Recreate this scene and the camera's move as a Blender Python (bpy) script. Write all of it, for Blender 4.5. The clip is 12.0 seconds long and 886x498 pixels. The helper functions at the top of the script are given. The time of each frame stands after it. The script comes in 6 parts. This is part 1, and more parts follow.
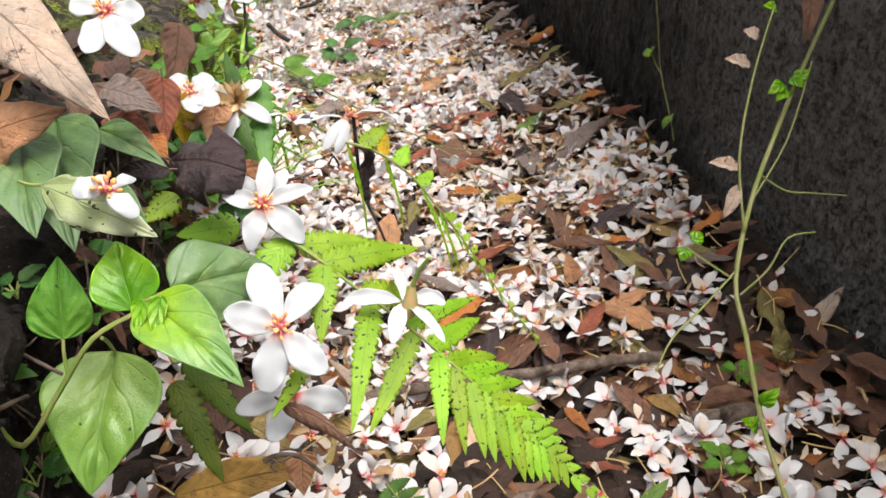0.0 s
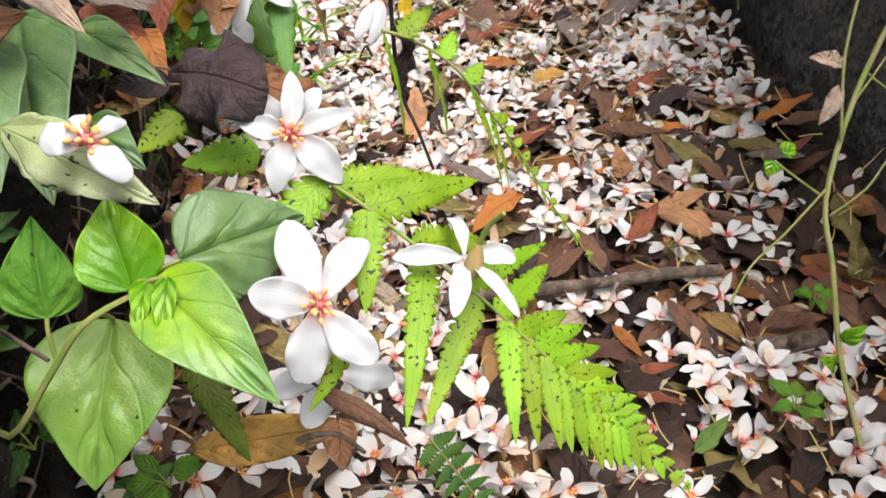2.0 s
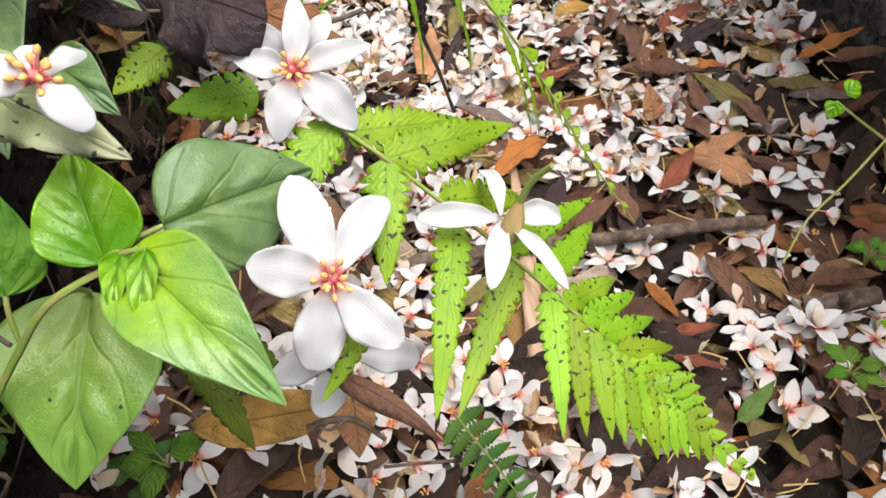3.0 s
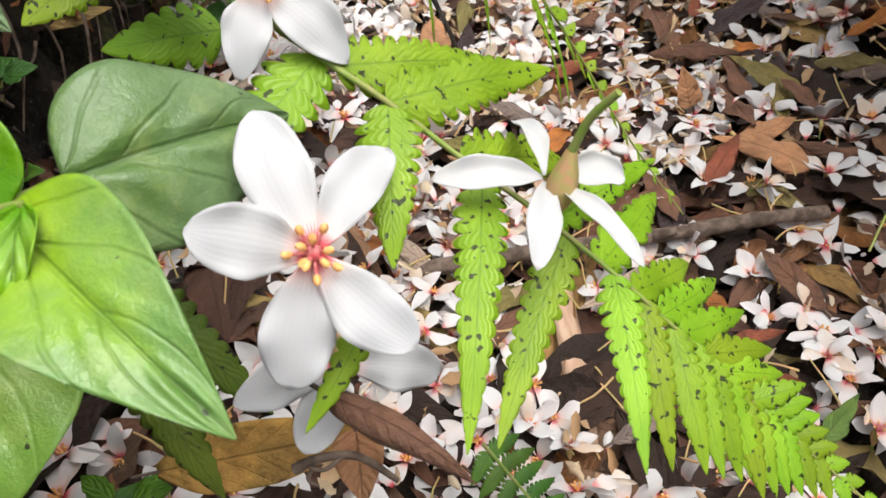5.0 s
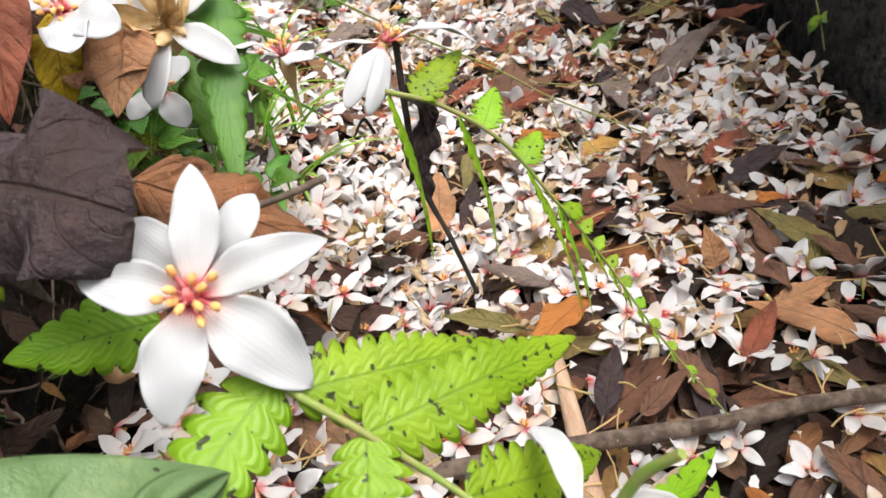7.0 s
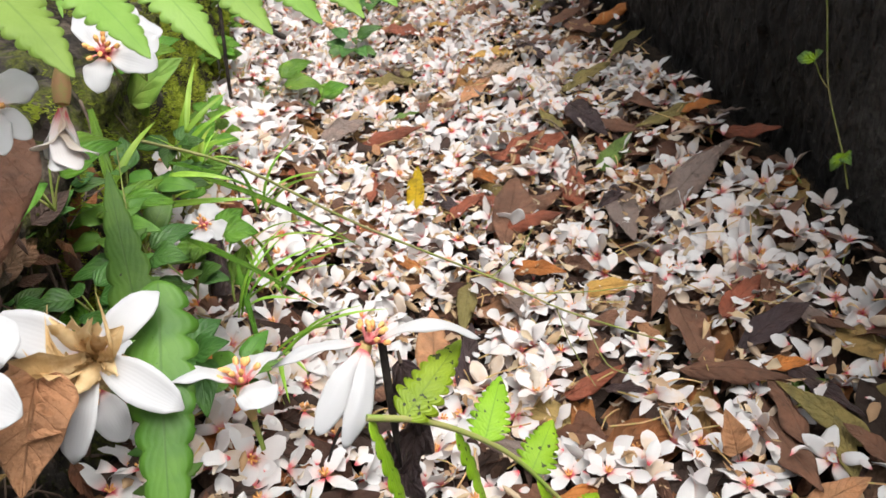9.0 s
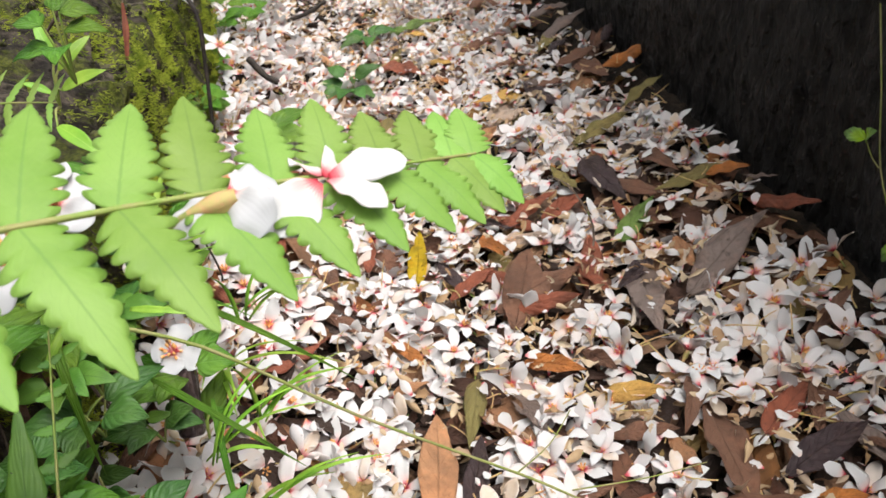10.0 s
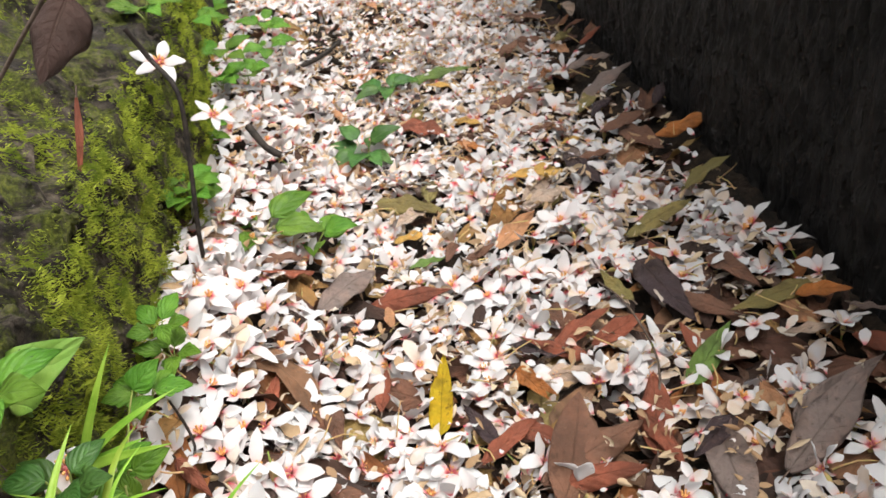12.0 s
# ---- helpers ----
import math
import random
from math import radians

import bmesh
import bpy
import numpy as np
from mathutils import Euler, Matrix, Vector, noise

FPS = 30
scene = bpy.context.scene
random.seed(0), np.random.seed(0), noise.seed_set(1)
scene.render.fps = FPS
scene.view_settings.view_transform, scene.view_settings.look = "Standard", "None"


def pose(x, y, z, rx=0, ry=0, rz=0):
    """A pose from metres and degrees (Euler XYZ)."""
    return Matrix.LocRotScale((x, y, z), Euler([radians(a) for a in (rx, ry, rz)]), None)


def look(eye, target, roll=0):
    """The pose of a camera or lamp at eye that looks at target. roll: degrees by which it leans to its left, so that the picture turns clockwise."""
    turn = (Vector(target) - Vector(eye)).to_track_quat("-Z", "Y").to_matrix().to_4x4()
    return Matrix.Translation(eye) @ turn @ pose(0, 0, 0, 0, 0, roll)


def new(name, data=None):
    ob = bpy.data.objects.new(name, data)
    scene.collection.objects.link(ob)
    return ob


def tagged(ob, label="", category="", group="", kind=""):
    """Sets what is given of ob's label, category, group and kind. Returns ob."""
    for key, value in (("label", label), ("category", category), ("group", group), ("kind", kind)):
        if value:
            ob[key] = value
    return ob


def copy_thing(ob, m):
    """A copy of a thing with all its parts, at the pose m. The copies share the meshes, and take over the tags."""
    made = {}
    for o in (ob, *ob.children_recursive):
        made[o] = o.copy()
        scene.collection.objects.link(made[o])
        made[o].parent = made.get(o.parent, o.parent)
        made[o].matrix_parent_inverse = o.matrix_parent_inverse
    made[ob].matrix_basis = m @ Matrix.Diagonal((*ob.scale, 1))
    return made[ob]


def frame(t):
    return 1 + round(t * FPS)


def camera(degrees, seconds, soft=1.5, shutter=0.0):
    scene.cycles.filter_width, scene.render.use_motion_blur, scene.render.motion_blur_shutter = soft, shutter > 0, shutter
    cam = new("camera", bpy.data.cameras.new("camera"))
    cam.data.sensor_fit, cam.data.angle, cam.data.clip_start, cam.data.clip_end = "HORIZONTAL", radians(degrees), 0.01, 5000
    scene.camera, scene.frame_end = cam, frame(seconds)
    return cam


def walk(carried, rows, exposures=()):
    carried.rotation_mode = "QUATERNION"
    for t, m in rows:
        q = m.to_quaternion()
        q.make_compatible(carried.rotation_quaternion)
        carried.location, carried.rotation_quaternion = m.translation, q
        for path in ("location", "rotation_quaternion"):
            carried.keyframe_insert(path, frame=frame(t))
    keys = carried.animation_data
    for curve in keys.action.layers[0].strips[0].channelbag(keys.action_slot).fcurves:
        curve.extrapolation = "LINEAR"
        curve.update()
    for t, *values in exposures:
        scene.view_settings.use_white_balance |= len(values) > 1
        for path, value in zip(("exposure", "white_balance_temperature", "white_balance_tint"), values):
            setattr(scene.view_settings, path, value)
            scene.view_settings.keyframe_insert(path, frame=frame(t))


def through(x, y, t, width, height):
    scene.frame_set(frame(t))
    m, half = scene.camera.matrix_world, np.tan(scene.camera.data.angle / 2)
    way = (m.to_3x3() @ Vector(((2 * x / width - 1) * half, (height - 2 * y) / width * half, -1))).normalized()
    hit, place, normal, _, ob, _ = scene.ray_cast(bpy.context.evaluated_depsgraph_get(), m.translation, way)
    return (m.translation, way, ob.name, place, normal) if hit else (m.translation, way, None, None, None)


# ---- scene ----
cam = camera(59.6, 12.0)
cam.data.dof.use_dof, cam.data.dof.focus_distance, cam.data.dof.aperture_fstop = True, 0.32, 45.0
METRES, EYE, TILT, LEAN, TURN = 0.66, 0.478, -32.0, 6.0, -9.5
ROWS = [
    (0.0, 0.0028, -0.0035, -0.0025, 0.22, 0.2, 0.36),
    (0.5, -0.0082, 0.0283, 0.0123, 0.11, -1.91, 0.11),
    (1.0, -0.0187, 0.0543, 0.0253, 0.2, -4.74, -0.24),
    (1.5, -0.0297, 0.0887, 0.0484, 0.39, -8.12, -0.74),
    (2.0, -0.0396, 0.1156, 0.0579, 0.59, -11.31, -0.92),
    (2.5, -0.0503, 0.1531, 0.0584, 0.8, -13.67, -0.92),
    (3.0, -0.0541, 0.1858, 0.0517, 1.0, -15.51, -0.69),
    (5.0, -0.0609, 0.2798, 0.0037, 1.41, -13.48, 1.06),
    (5.5, -0.0614, 0.2887, 0.0043, 1.75, -11.05, 1.71),
    (6.0, -0.0602, 0.3068, 0.0134, 2.06, -8.56, 2.4),
    (6.5, -0.0583, 0.3314, 0.0365, 2.13, -6.55, 3.18),
    (7.0, -0.0553, 0.3639, 0.062, 2.05, -5.29, 3.41),
    (9.0, -0.051, 0.4493, 0.1978, 1.8, -3.0, 2.26),
    (9.5, -0.0573, 0.5083, 0.2588, 1.69, -2.83, 2.04),
    (10.0, -0.0609, 0.5584, 0.2973, 1.61, -2.64, 2.01),
    (10.5, -0.0846, 0.5958, 0.3393, 1.71, -2.43, 2.04),
    (11.0, -0.0868, 0.6305, 0.3789, 1.86, -1.86, 2.04),
    (11.5, -0.0821, 0.6864, 0.4026, 2.23, -1.73, 1.7),
    (12.0, -0.0816, 0.773, 0.4427, 2.79, -2.02, 1.14),
]
walk(cam, [(t, pose(0, 0, EYE, TILT, LEAN, TURN) @ pose(METRES * x, METRES * y, METRES * z, 90 + pitch, roll, yaw)) for t, x, y, z, yaw, pitch, roll in ROWS],
     [(0.0, 0.45), (2.5, 0.41), (5.0, 0.23), (6.0, 0.29), (7.0, 0.39), (9.5, 0.27), (12.0, 0.32)])

# ---- sky and sun: bright overcast light from above ----
world = bpy.data.worlds.new("overcast_sky")
scene.world = world
world.use_nodes = True
wn = world.node_tree.nodes
sky = wn.new("ShaderNodeTexSky")
sky.sky_type, sky.sun_disc = "NISHITA", False
sky.sun_elevation, sky.sun_rotation = radians(70), radians(122)
sky.air_density, sky.dust_density, sky.ozone_density = 1.0, 8.0, 0.5
wn["Background"].inputs["Strength"].default_value = 0.15
cloud = wn.new("ShaderNodeHueSaturation")
cloud.inputs["Saturation"].default_value = 0.25
world.node_tree.links.new(sky.outputs[0], cloud.inputs["Color"])
world.node_tree.links.new(cloud.outputs[0], wn["Background"].inputs["Color"])
sun = new("sun", bpy.data.lights.new("sun", "SUN"))
sun.data.energy, sun.data.angle, sun.data.color = 2.2, radians(50), (1.0, 0.99, 0.975)
sun.matrix_world = look((0.55, -0.35, 1.8), (0, 0, 0))


# ---- materials ----
class Nodes:
    """A small wrapper that wires shader nodes by name."""

    def __init__(self, name, rough=0.6, spec=0.3):
        self.mat = bpy.data.materials.new(name)
        self.mat.use_nodes = True
        self.t = self.mat.node_tree
        self.p = self.t.nodes["Principled BSDF"]
        self.p.inputs["Roughness"].default_value = rough
        self.p.inputs["Specular IOR Level"].default_value = spec
        self.out = self.t.nodes["Material Output"]

    def n(self, kind):
        return self.t.nodes.new("ShaderNode" + kind)

    def put(self, value, socket):
        if isinstance(value, bpy.types.NodeSocket):
            self.t.links.new(value, socket)
        else:
            socket.default_value = value

    def math(self, op, a, b=0.0, c=0.0):
        node = self.n("Math")
        node.operation = op
        for i, v in enumerate((a, b, c)):
            self.put(v, node.inputs[i])
        return node.outputs[0]

    def mix(self, f, a, b, blend="MIX"):
        node = self.n("Mix")
        node.data_type, node.blend_type = "RGBA", blend
        self.put(f, node.inputs[0])
        for i, v in ((6, a), (7, b)):
            self.put(v if isinstance(v, bpy.types.NodeSocket) else (*v, 1.0), node.inputs[i])
        return node.outputs[2]

    def noise(self, scale, detail=4.0, rough=0.55, stretch=None):
        coord = self.n("TexCoord").outputs["Object"]
        if stretch:
            m = self.n("Mapping")
            m.inputs["Scale"].default_value = stretch
            self.t.links.new(coord, m.inputs[0])
            coord = m.outputs[0]
        node = self.n("TexNoise")
        self.t.links.new(coord, node.inputs["Vector"])
        node.inputs["Scale"].default_value, node.inputs["Detail"].default_value, node.inputs["Roughness"].default_value = scale, detail, rough
        return node.outputs["Fac"]

    def step(self, v, a, b):
        node = self.n("MapRange")
        node.interpolation_type = "SMOOTHSTEP"
        self.put(v, node.inputs[0])
        node.inputs[1].default_value, node.inputs[2].default_value = a, b
        return node.outputs[0]

    def ramp(self, v, stops):
        node = self.n("ValToRGB")
        self.put(v, node.inputs[0])
        e = node.color_ramp.elements
        while len(e) < len(stops):
            e.new(0.5)
        for el, (pos, col) in zip(e, stops):
            el.position, el.color = pos, (*col, 1.0)
        return node.outputs[0]

    def uv(self):
        s = self.n("SeparateXYZ")
        at = self.n("UVMap")
        at.uv_map = "uv"
        self.t.links.new(at.outputs[0], s.inputs[0])
        return s.outputs[0], s.outputs[1]

    def random(self):
        a = self.n("ObjectInfo").outputs["Random"]
        b = self.n("NewGeometry").outputs["Random Per Island"]
        return self.math("FRACT", self.math("ADD", self.math("MULTIPLY", a, 3.7), b))

    def bump(self, h, strength=0.4, dist=0.001):
        node = self.n("Bump")
        node.inputs["Strength"].default_value, node.inputs["Distance"].default_value = strength, dist
        self.put(h, node.inputs["Height"])
        self.t.links.new(node.outputs[0], self.p.inputs["Normal"])

    def done(self, colour, through=0.0, tint=None):
        self.put(colour if isinstance(colour, bpy.types.NodeSocket) else (*colour, 1.0), self.p.inputs["Base Color"])
        if through:
            tr, mx = self.n("BsdfTranslucent"), self.n("MixShader")
            self.put(tint if tint is not None else colour, tr.inputs[0])
            mx.inputs[0].default_value = through
            self.t.links.new(self.p.outputs[0], mx.inputs[1])
            self.t.links.new(tr.outputs[0], mx.inputs[2])
            self.t.links.new(mx.outputs[0], self.out.inputs[0])
        return self.mat


def leaf_material(name, dark, light, vein, veins=9, spots=0.0, rough=0.45, through=0.25, relief=0.5, slant=0.45):
    """Living leaf: midrib and slanting side veins along the blade, blotches, dark specks."""
    k = Nodes(name, rough, 0.4)
    u, v = k.uv()
    a = k.math("MULTIPLY", k.math("ABSOLUTE", k.math("SUBTRACT", u, 0.5)), 2.0)
    run = k.math("MULTIPLY", k.math("ADD", k.math("SUBTRACT", v, k.math("MULTIPLY", k.math("POWER", a, 1.3), slant)), k.math("MULTIPLY", k.noise(70.0, 2.0), 0.22 / veins)), float(veins))
    wave = k.math("PINGPONG", run, 0.5)
    side = k.math("SUBTRACT", 1.0, k.step(wave, 0.0, 0.05))
    mid = k.math("SUBTRACT", 1.0, k.step(a, 0.015, 0.07))
    line = k.math("MAXIMUM", k.math("MULTIPLY", side, 0.55), mid)
    col = k.mix(k.step(k.noise(45.0), 0.35, 0.68), dark, light)
    col = k.mix(k.math("MULTIPLY", k.noise(400.0, 3.0), 0.35), col, light)
    col = k.mix(k.math("MULTIPLY", line, 0.6), col, vein)
    r = k.random()
    hsv = k.n("HueSaturation")
    k.put(k.math("ADD", 0.485, k.math("MULTIPLY", r, 0.03)), hsv.inputs["Hue"])
    k.put(k.math("ADD", 0.82, k.math("MULTIPLY", r, 0.36)), hsv.inputs["Value"])
    k.put(col, hsv.inputs["Color"])
    col = hsv.outputs[0]
    if spots:
        speck = k.step(k.noise(430.0, 2.0, 0.4), 0.76 - spots, 0.80 - spots)
        col = k.mix(k.math("MULTIPLY", speck, 0.9), col, (0.02, 0.02, 0.012))
    swell = k.math("ADD", k.math("MULTIPLY", k.math("SUBTRACT", k.step(wave, 0.0, 0.5), line), 0.5), k.math("MULTIPLY", k.noise(230.0, 5.0, 0.65), 1.7))
    k.bump(swell, relief, 0.0012)
    return k.done(col, through)


def herb_material(name, heart, rim, vein, specks=0.0, rough=0.32, sheen=0.5, pairs=3.2):
    """Broad herb leaf: bright round the stalk, duller to the rim, few arched veins, scattered dark specks and a waxy gloss."""
    k = Nodes(name, rough, sheen)
    u, v = k.uv()
    a = k.math("MULTIPLY", k.math("ABSOLUTE", k.math("SUBTRACT", u, 0.5)), 2.0)
    run = k.math("MULTIPLY", k.math("ADD", k.math("SUBTRACT", v, k.math("MULTIPLY", k.math("POWER", a, 0.85), 0.42)), k.math("MULTIPLY", k.noise(38.0, 2.0), 0.22)), pairs)
    wave = k.math("PINGPONG", run, 0.5)
    side = k.math("MULTIPLY", k.math("SUBTRACT", 1.0, k.step(wave, 0.0, 0.075)), k.step(k.noise(60.0, 2.0), 0.30, 0.60))
    mid = k.math("SUBTRACT", 1.0, k.step(a, 0.008, 0.055))
    line = k.math("MAXIMUM", k.math("MULTIPLY", side, 0.65), mid)
    place = k.math("ADD", k.math("ADD", k.math("MULTIPLY", v, 0.75), k.math("MULTIPLY", a, 0.30)), k.math("MULTIPLY", k.math("SUBTRACT", k.noise(55.0, 4.0, 0.6), 0.5), 0.9))
    col = k.mix(k.step(place, 0.18, 0.72), heart, rim)
    col = k.mix(k.math("MULTIPLY", k.step(k.noise(130.0, 5.0, 0.7), 0.42, 0.72), 0.55), col, k.mix(0.55, col, vein))
    net = k.n("TexVoronoi")
    net.feature = "DISTANCE_TO_EDGE"
    net.inputs["Scale"].default_value = 800.0
    k.t.links.new(k.n("TexCoord").outputs["Object"], net.inputs["Vector"])
    mesh = k.math("SUBTRACT", 1.0, k.step(net.outputs["Distance"], 0.0, 0.20))
    col = k.mix(k.math("MULTIPLY", mesh, 0.10), col, k.mix(0.6, col, vein))
    col = k.mix(k.math("MULTIPLY", k.step(k.noise(75.0, 5.0, 0.65), 0.50, 0.72), 0.42), col, k.mix(0.45, col, (0.58, 0.62, 0.22)))
    col = k.mix(k.math("MULTIPLY", line, 0.24), col, vein)
    if specks:
        speck = k.step(k.noise(330.0, 1.0, 0.3), 0.835 - specks, 0.86 - specks)
        col = k.mix(k.math("MULTIPLY", speck, 0.9), col, (0.03, 0.03, 0.018))
    swell = k.math("ADD", k.math("MULTIPLY", k.math("SUBTRACT", k.step(wave, 0.0, 0.5), k.math("MULTIPLY", line, 0.8)), 0.6), k.math("SUBTRACT", k.math("MULTIPLY", k.noise(90.0, 5.0, 0.65), 1.2), k.math("MULTIPLY", mesh, 0.04)))
    k.bump(swell, 0.7, 0.0015)
    k.p.inputs["Coat Weight"].default_value, k.p.inputs["Coat Roughness"].default_value = 0.12, 0.2
    k.put(k.math("ADD", rough - 0.08, k.math("MULTIPLY", k.noise(80.0), 0.25)), k.p.inputs["Roughness"])
    return k.done(col, 0.25)


def petal_material(name, faded):
    """White tung petals: crimson throat with pink streaks, faint veins; some old ones turn cream and brown."""
    k = Nodes(name, 0.55, 0.25)
    u, v = k.uv()
    a = k.math("ABSOLUTE", k.math("SUBTRACT", u, 0.5))
    streak = k.math("SUBTRACT", 1.0, k.step(k.math("PINGPONG", k.math("MULTIPLY", u, 9.0), 0.5), 0.0, 0.3))
    vv = k.math("SUBTRACT", v, k.math("MULTIPLY", k.math("MULTIPLY", streak, k.noise(260.0, 2.0)), 0.10))
    r = k.random()
    far = 1.8 if faded else 1.05
    white = (0.725, 0.722, 0.724) if faded else (0.595, 0.60, 0.612)
    col = k.ramp(vv, [(0.0, (0.60, 0.03, 0.06)), (0.05 * far, (0.72, 0.15, 0.17)), (0.11 * far, (0.82, 0.64, 0.61)), (0.22 * far, (white[0], white[1] * 0.985, white[2] * 0.97)), (1.0, white)])
    if faded:
        pale = k.mix(k.noise(120.0), (0.80, 0.70, 0.56), (0.64, 0.42, 0.24))
        col = k.mix(k.math("MULTIPLY", k.step(r, 0.35, 0.7), 0.26), col, (0.84, 0.71, 0.68))
        old = k.math("MULTIPLY", k.step(r, 0.76, 1.0), k.step(k.noise(70.0), 0.30, 0.62))
        col = k.mix(k.math("MULTIPLY", old, 0.85), col, pale)
    fine = k.math("PINGPONG", k.math("MULTIPLY", k.math("ADD", u, k.math("MULTIPLY", k.noise(200.0), 0.06)), 11.0), 0.5)
    col = k.mix(k.math("MULTIPLY", k.step(fine, 0.12, 0.0), 0.12), col, (0.50, 0.49, 0.49))
    col = k.mix(k.math("MULTIPLY", k.step(k.noise(110.0, 3.0), 0.45, 0.75), 0.14), col, (0.66, 0.63, 0.57))
    k.bump(k.math("ADD", k.math("MULTIPLY", fine, 0.5), k.noise(220.0)), 0.20, 0.0005)
    return k.done(col, 0.26)


DEAD = [(0.0, (0.018, 0.011, 0.008)), (0.22, (0.045, 0.024, 0.017)), (0.40, (0.10, 0.046, 0.030)), (0.54, (0.19, 0.085, 0.048)), (0.66, (0.060, 0.040, 0.033)), (0.78, (0.27, 0.155, 0.09)), (0.89, (0.34, 0.12, 0.03)), (1.0, (0.34, 0.27, 0.10))]


def dead_material(name, tone=None, spots=0.35, rough=0.6, through=0.05, patches=None):
    """Fallen leaf: midrib, side veins, mottled brown; tone None takes a brown by chance from leaf to leaf."""
    k = Nodes(name, rough, 0.35)
    u, v = k.uv()
    a = k.math("MULTIPLY", k.math("ABSOLUTE", k.math("SUBTRACT", u, 0.5)), 2.0)
    wave = k.math("PINGPONG", k.math("MULTIPLY", k.math("ADD", k.math("SUBTRACT", v, k.math("MULTIPLY", a, 0.22)), k.math("MULTIPLY", k.noise(55.0, 3.0), 0.09)), 8.0), 0.5)
    line = k.math("MAXIMUM", k.math("MULTIPLY", k.math("SUBTRACT", 1.0, k.step(wave, 0.0, 0.05)), 0.4), k.math("SUBTRACT", 1.0, k.step(a, 0.02, 0.06)))
    col = k.ramp(k.random(), DEAD) if tone is None else k.mix(0.0, tone, tone)
    col = k.mix(k.math("MULTIPLY", k.step(k.noise(45.0, 5.0, 0.65), 0.42, 0.66), 0.7), col, k.mix(0.5, col, k.mix(1.0, col, (1.9, 1.6, 1.4), "MULTIPLY")))
    col = k.mix(k.math("MULTIPLY", k.step(k.noise(25.0, 3.0), 0.48, 0.66), 0.6), col, k.mix(0.7, col, (0.03, 0.018, 0.012)))
    col = k.mix(k.math("MULTIPLY", k.noise(700.0, 2.0), 0.5), col, k.mix(0.6, col, (0.05, 0.03, 0.02)))
    col = k.mix(k.math("MULTIPLY", k.step(k.noise(130.0, 5.0, 0.7), 0.56, 0.68), spots), col, patches or (0.025, 0.016, 0.012))
    col = k.mix(k.math("MULTIPLY", line, 0.45), col, k.mix(0.5, col, (0.06, 0.035, 0.02)))
    k.bump(k.math("ADD", k.math("MULTIPLY", k.math("SUBTRACT", wave, line), 0.5), k.math("MULTIPLY", k.noise(190.0, 6.0, 0.72), 1.6)), 0.9, 0.0020)
    return k.done(col, through)


def plain_material(name, a, b, scale=80.0, rough=0.6, relief=0.3, dist=0.001, through=0.0, stretch=None):
    k = Nodes(name, rough, 0.3)
    col = k.mix(k.step(k.noise(scale, 5.0, 0.6, stretch), 0.35, 0.66), a, b)
    k.bump(k.noise(scale * 4.0, 5.0, 0.65, stretch), relief, dist)
    return k.done(col, through)


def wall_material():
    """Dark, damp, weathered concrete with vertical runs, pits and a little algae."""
    k = Nodes("dark_concrete", 0.5, 0.28)
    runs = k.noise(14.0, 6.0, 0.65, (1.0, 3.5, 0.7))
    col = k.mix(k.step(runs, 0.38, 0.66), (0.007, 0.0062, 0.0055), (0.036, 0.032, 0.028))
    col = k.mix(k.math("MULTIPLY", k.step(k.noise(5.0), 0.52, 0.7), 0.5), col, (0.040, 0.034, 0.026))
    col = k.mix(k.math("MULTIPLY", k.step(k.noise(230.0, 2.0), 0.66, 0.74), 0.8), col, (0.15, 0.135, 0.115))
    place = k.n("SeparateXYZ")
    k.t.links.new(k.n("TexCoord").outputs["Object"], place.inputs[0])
    # Near stretch: pale mottle, with the brightness of wet highlights painted in.
    near_lit = k.math("SUBTRACT", 1.0, k.step(k.math("ADD", place.outputs[1], k.math("MULTIPLY", k.noise(7.0), 0.26)), 0.72, 1.10))
    col = k.mix(k.math("MULTIPLY", k.math("MULTIPLY", near_lit, k.step(k.noise(150.0, 6.0, 0.75), 0.34, 0.60)), 0.9), col, (0.30, 0.28, 0.26))
    pits = k.math("ADD", k.noise(120.0, 8.0, 0.75, (1.0, 1.5, 0.6)), k.math("MULTIPLY", k.step(k.noise(70.0, 3.0, 0.5, (1.0, 1.2, 0.7)), 0.50, 0.62), 0.7))
    k.bump(k.math("ADD", pits, k.math("MULTIPLY", runs, 0.8)), 1.0, 0.014)
    k.put(k.math("ADD", 0.28, k.math("MULTIPLY", k.noise(60.0, 4.0), 0.45)), k.p.inputs["Roughness"])
    return k.done(col)


def soil_material():
    k = Nodes("dark_soil", 0.85, 0.2)
    col = k.mix(k.step(k.noise(60.0, 6.0, 0.7), 0.35, 0.7), (0.010, 0.008, 0.006), (0.05, 0.034, 0.022))
    col = k.mix(k.math("MULTIPLY", k.step(k.noise(220.0, 4.0), 0.6, 0.72), 0.6), col, (0.10, 0.07, 0.05))
    k.bump(k.noise(160.0, 6.0, 0.7), 0.9, 0.004)
    return k.done(col)


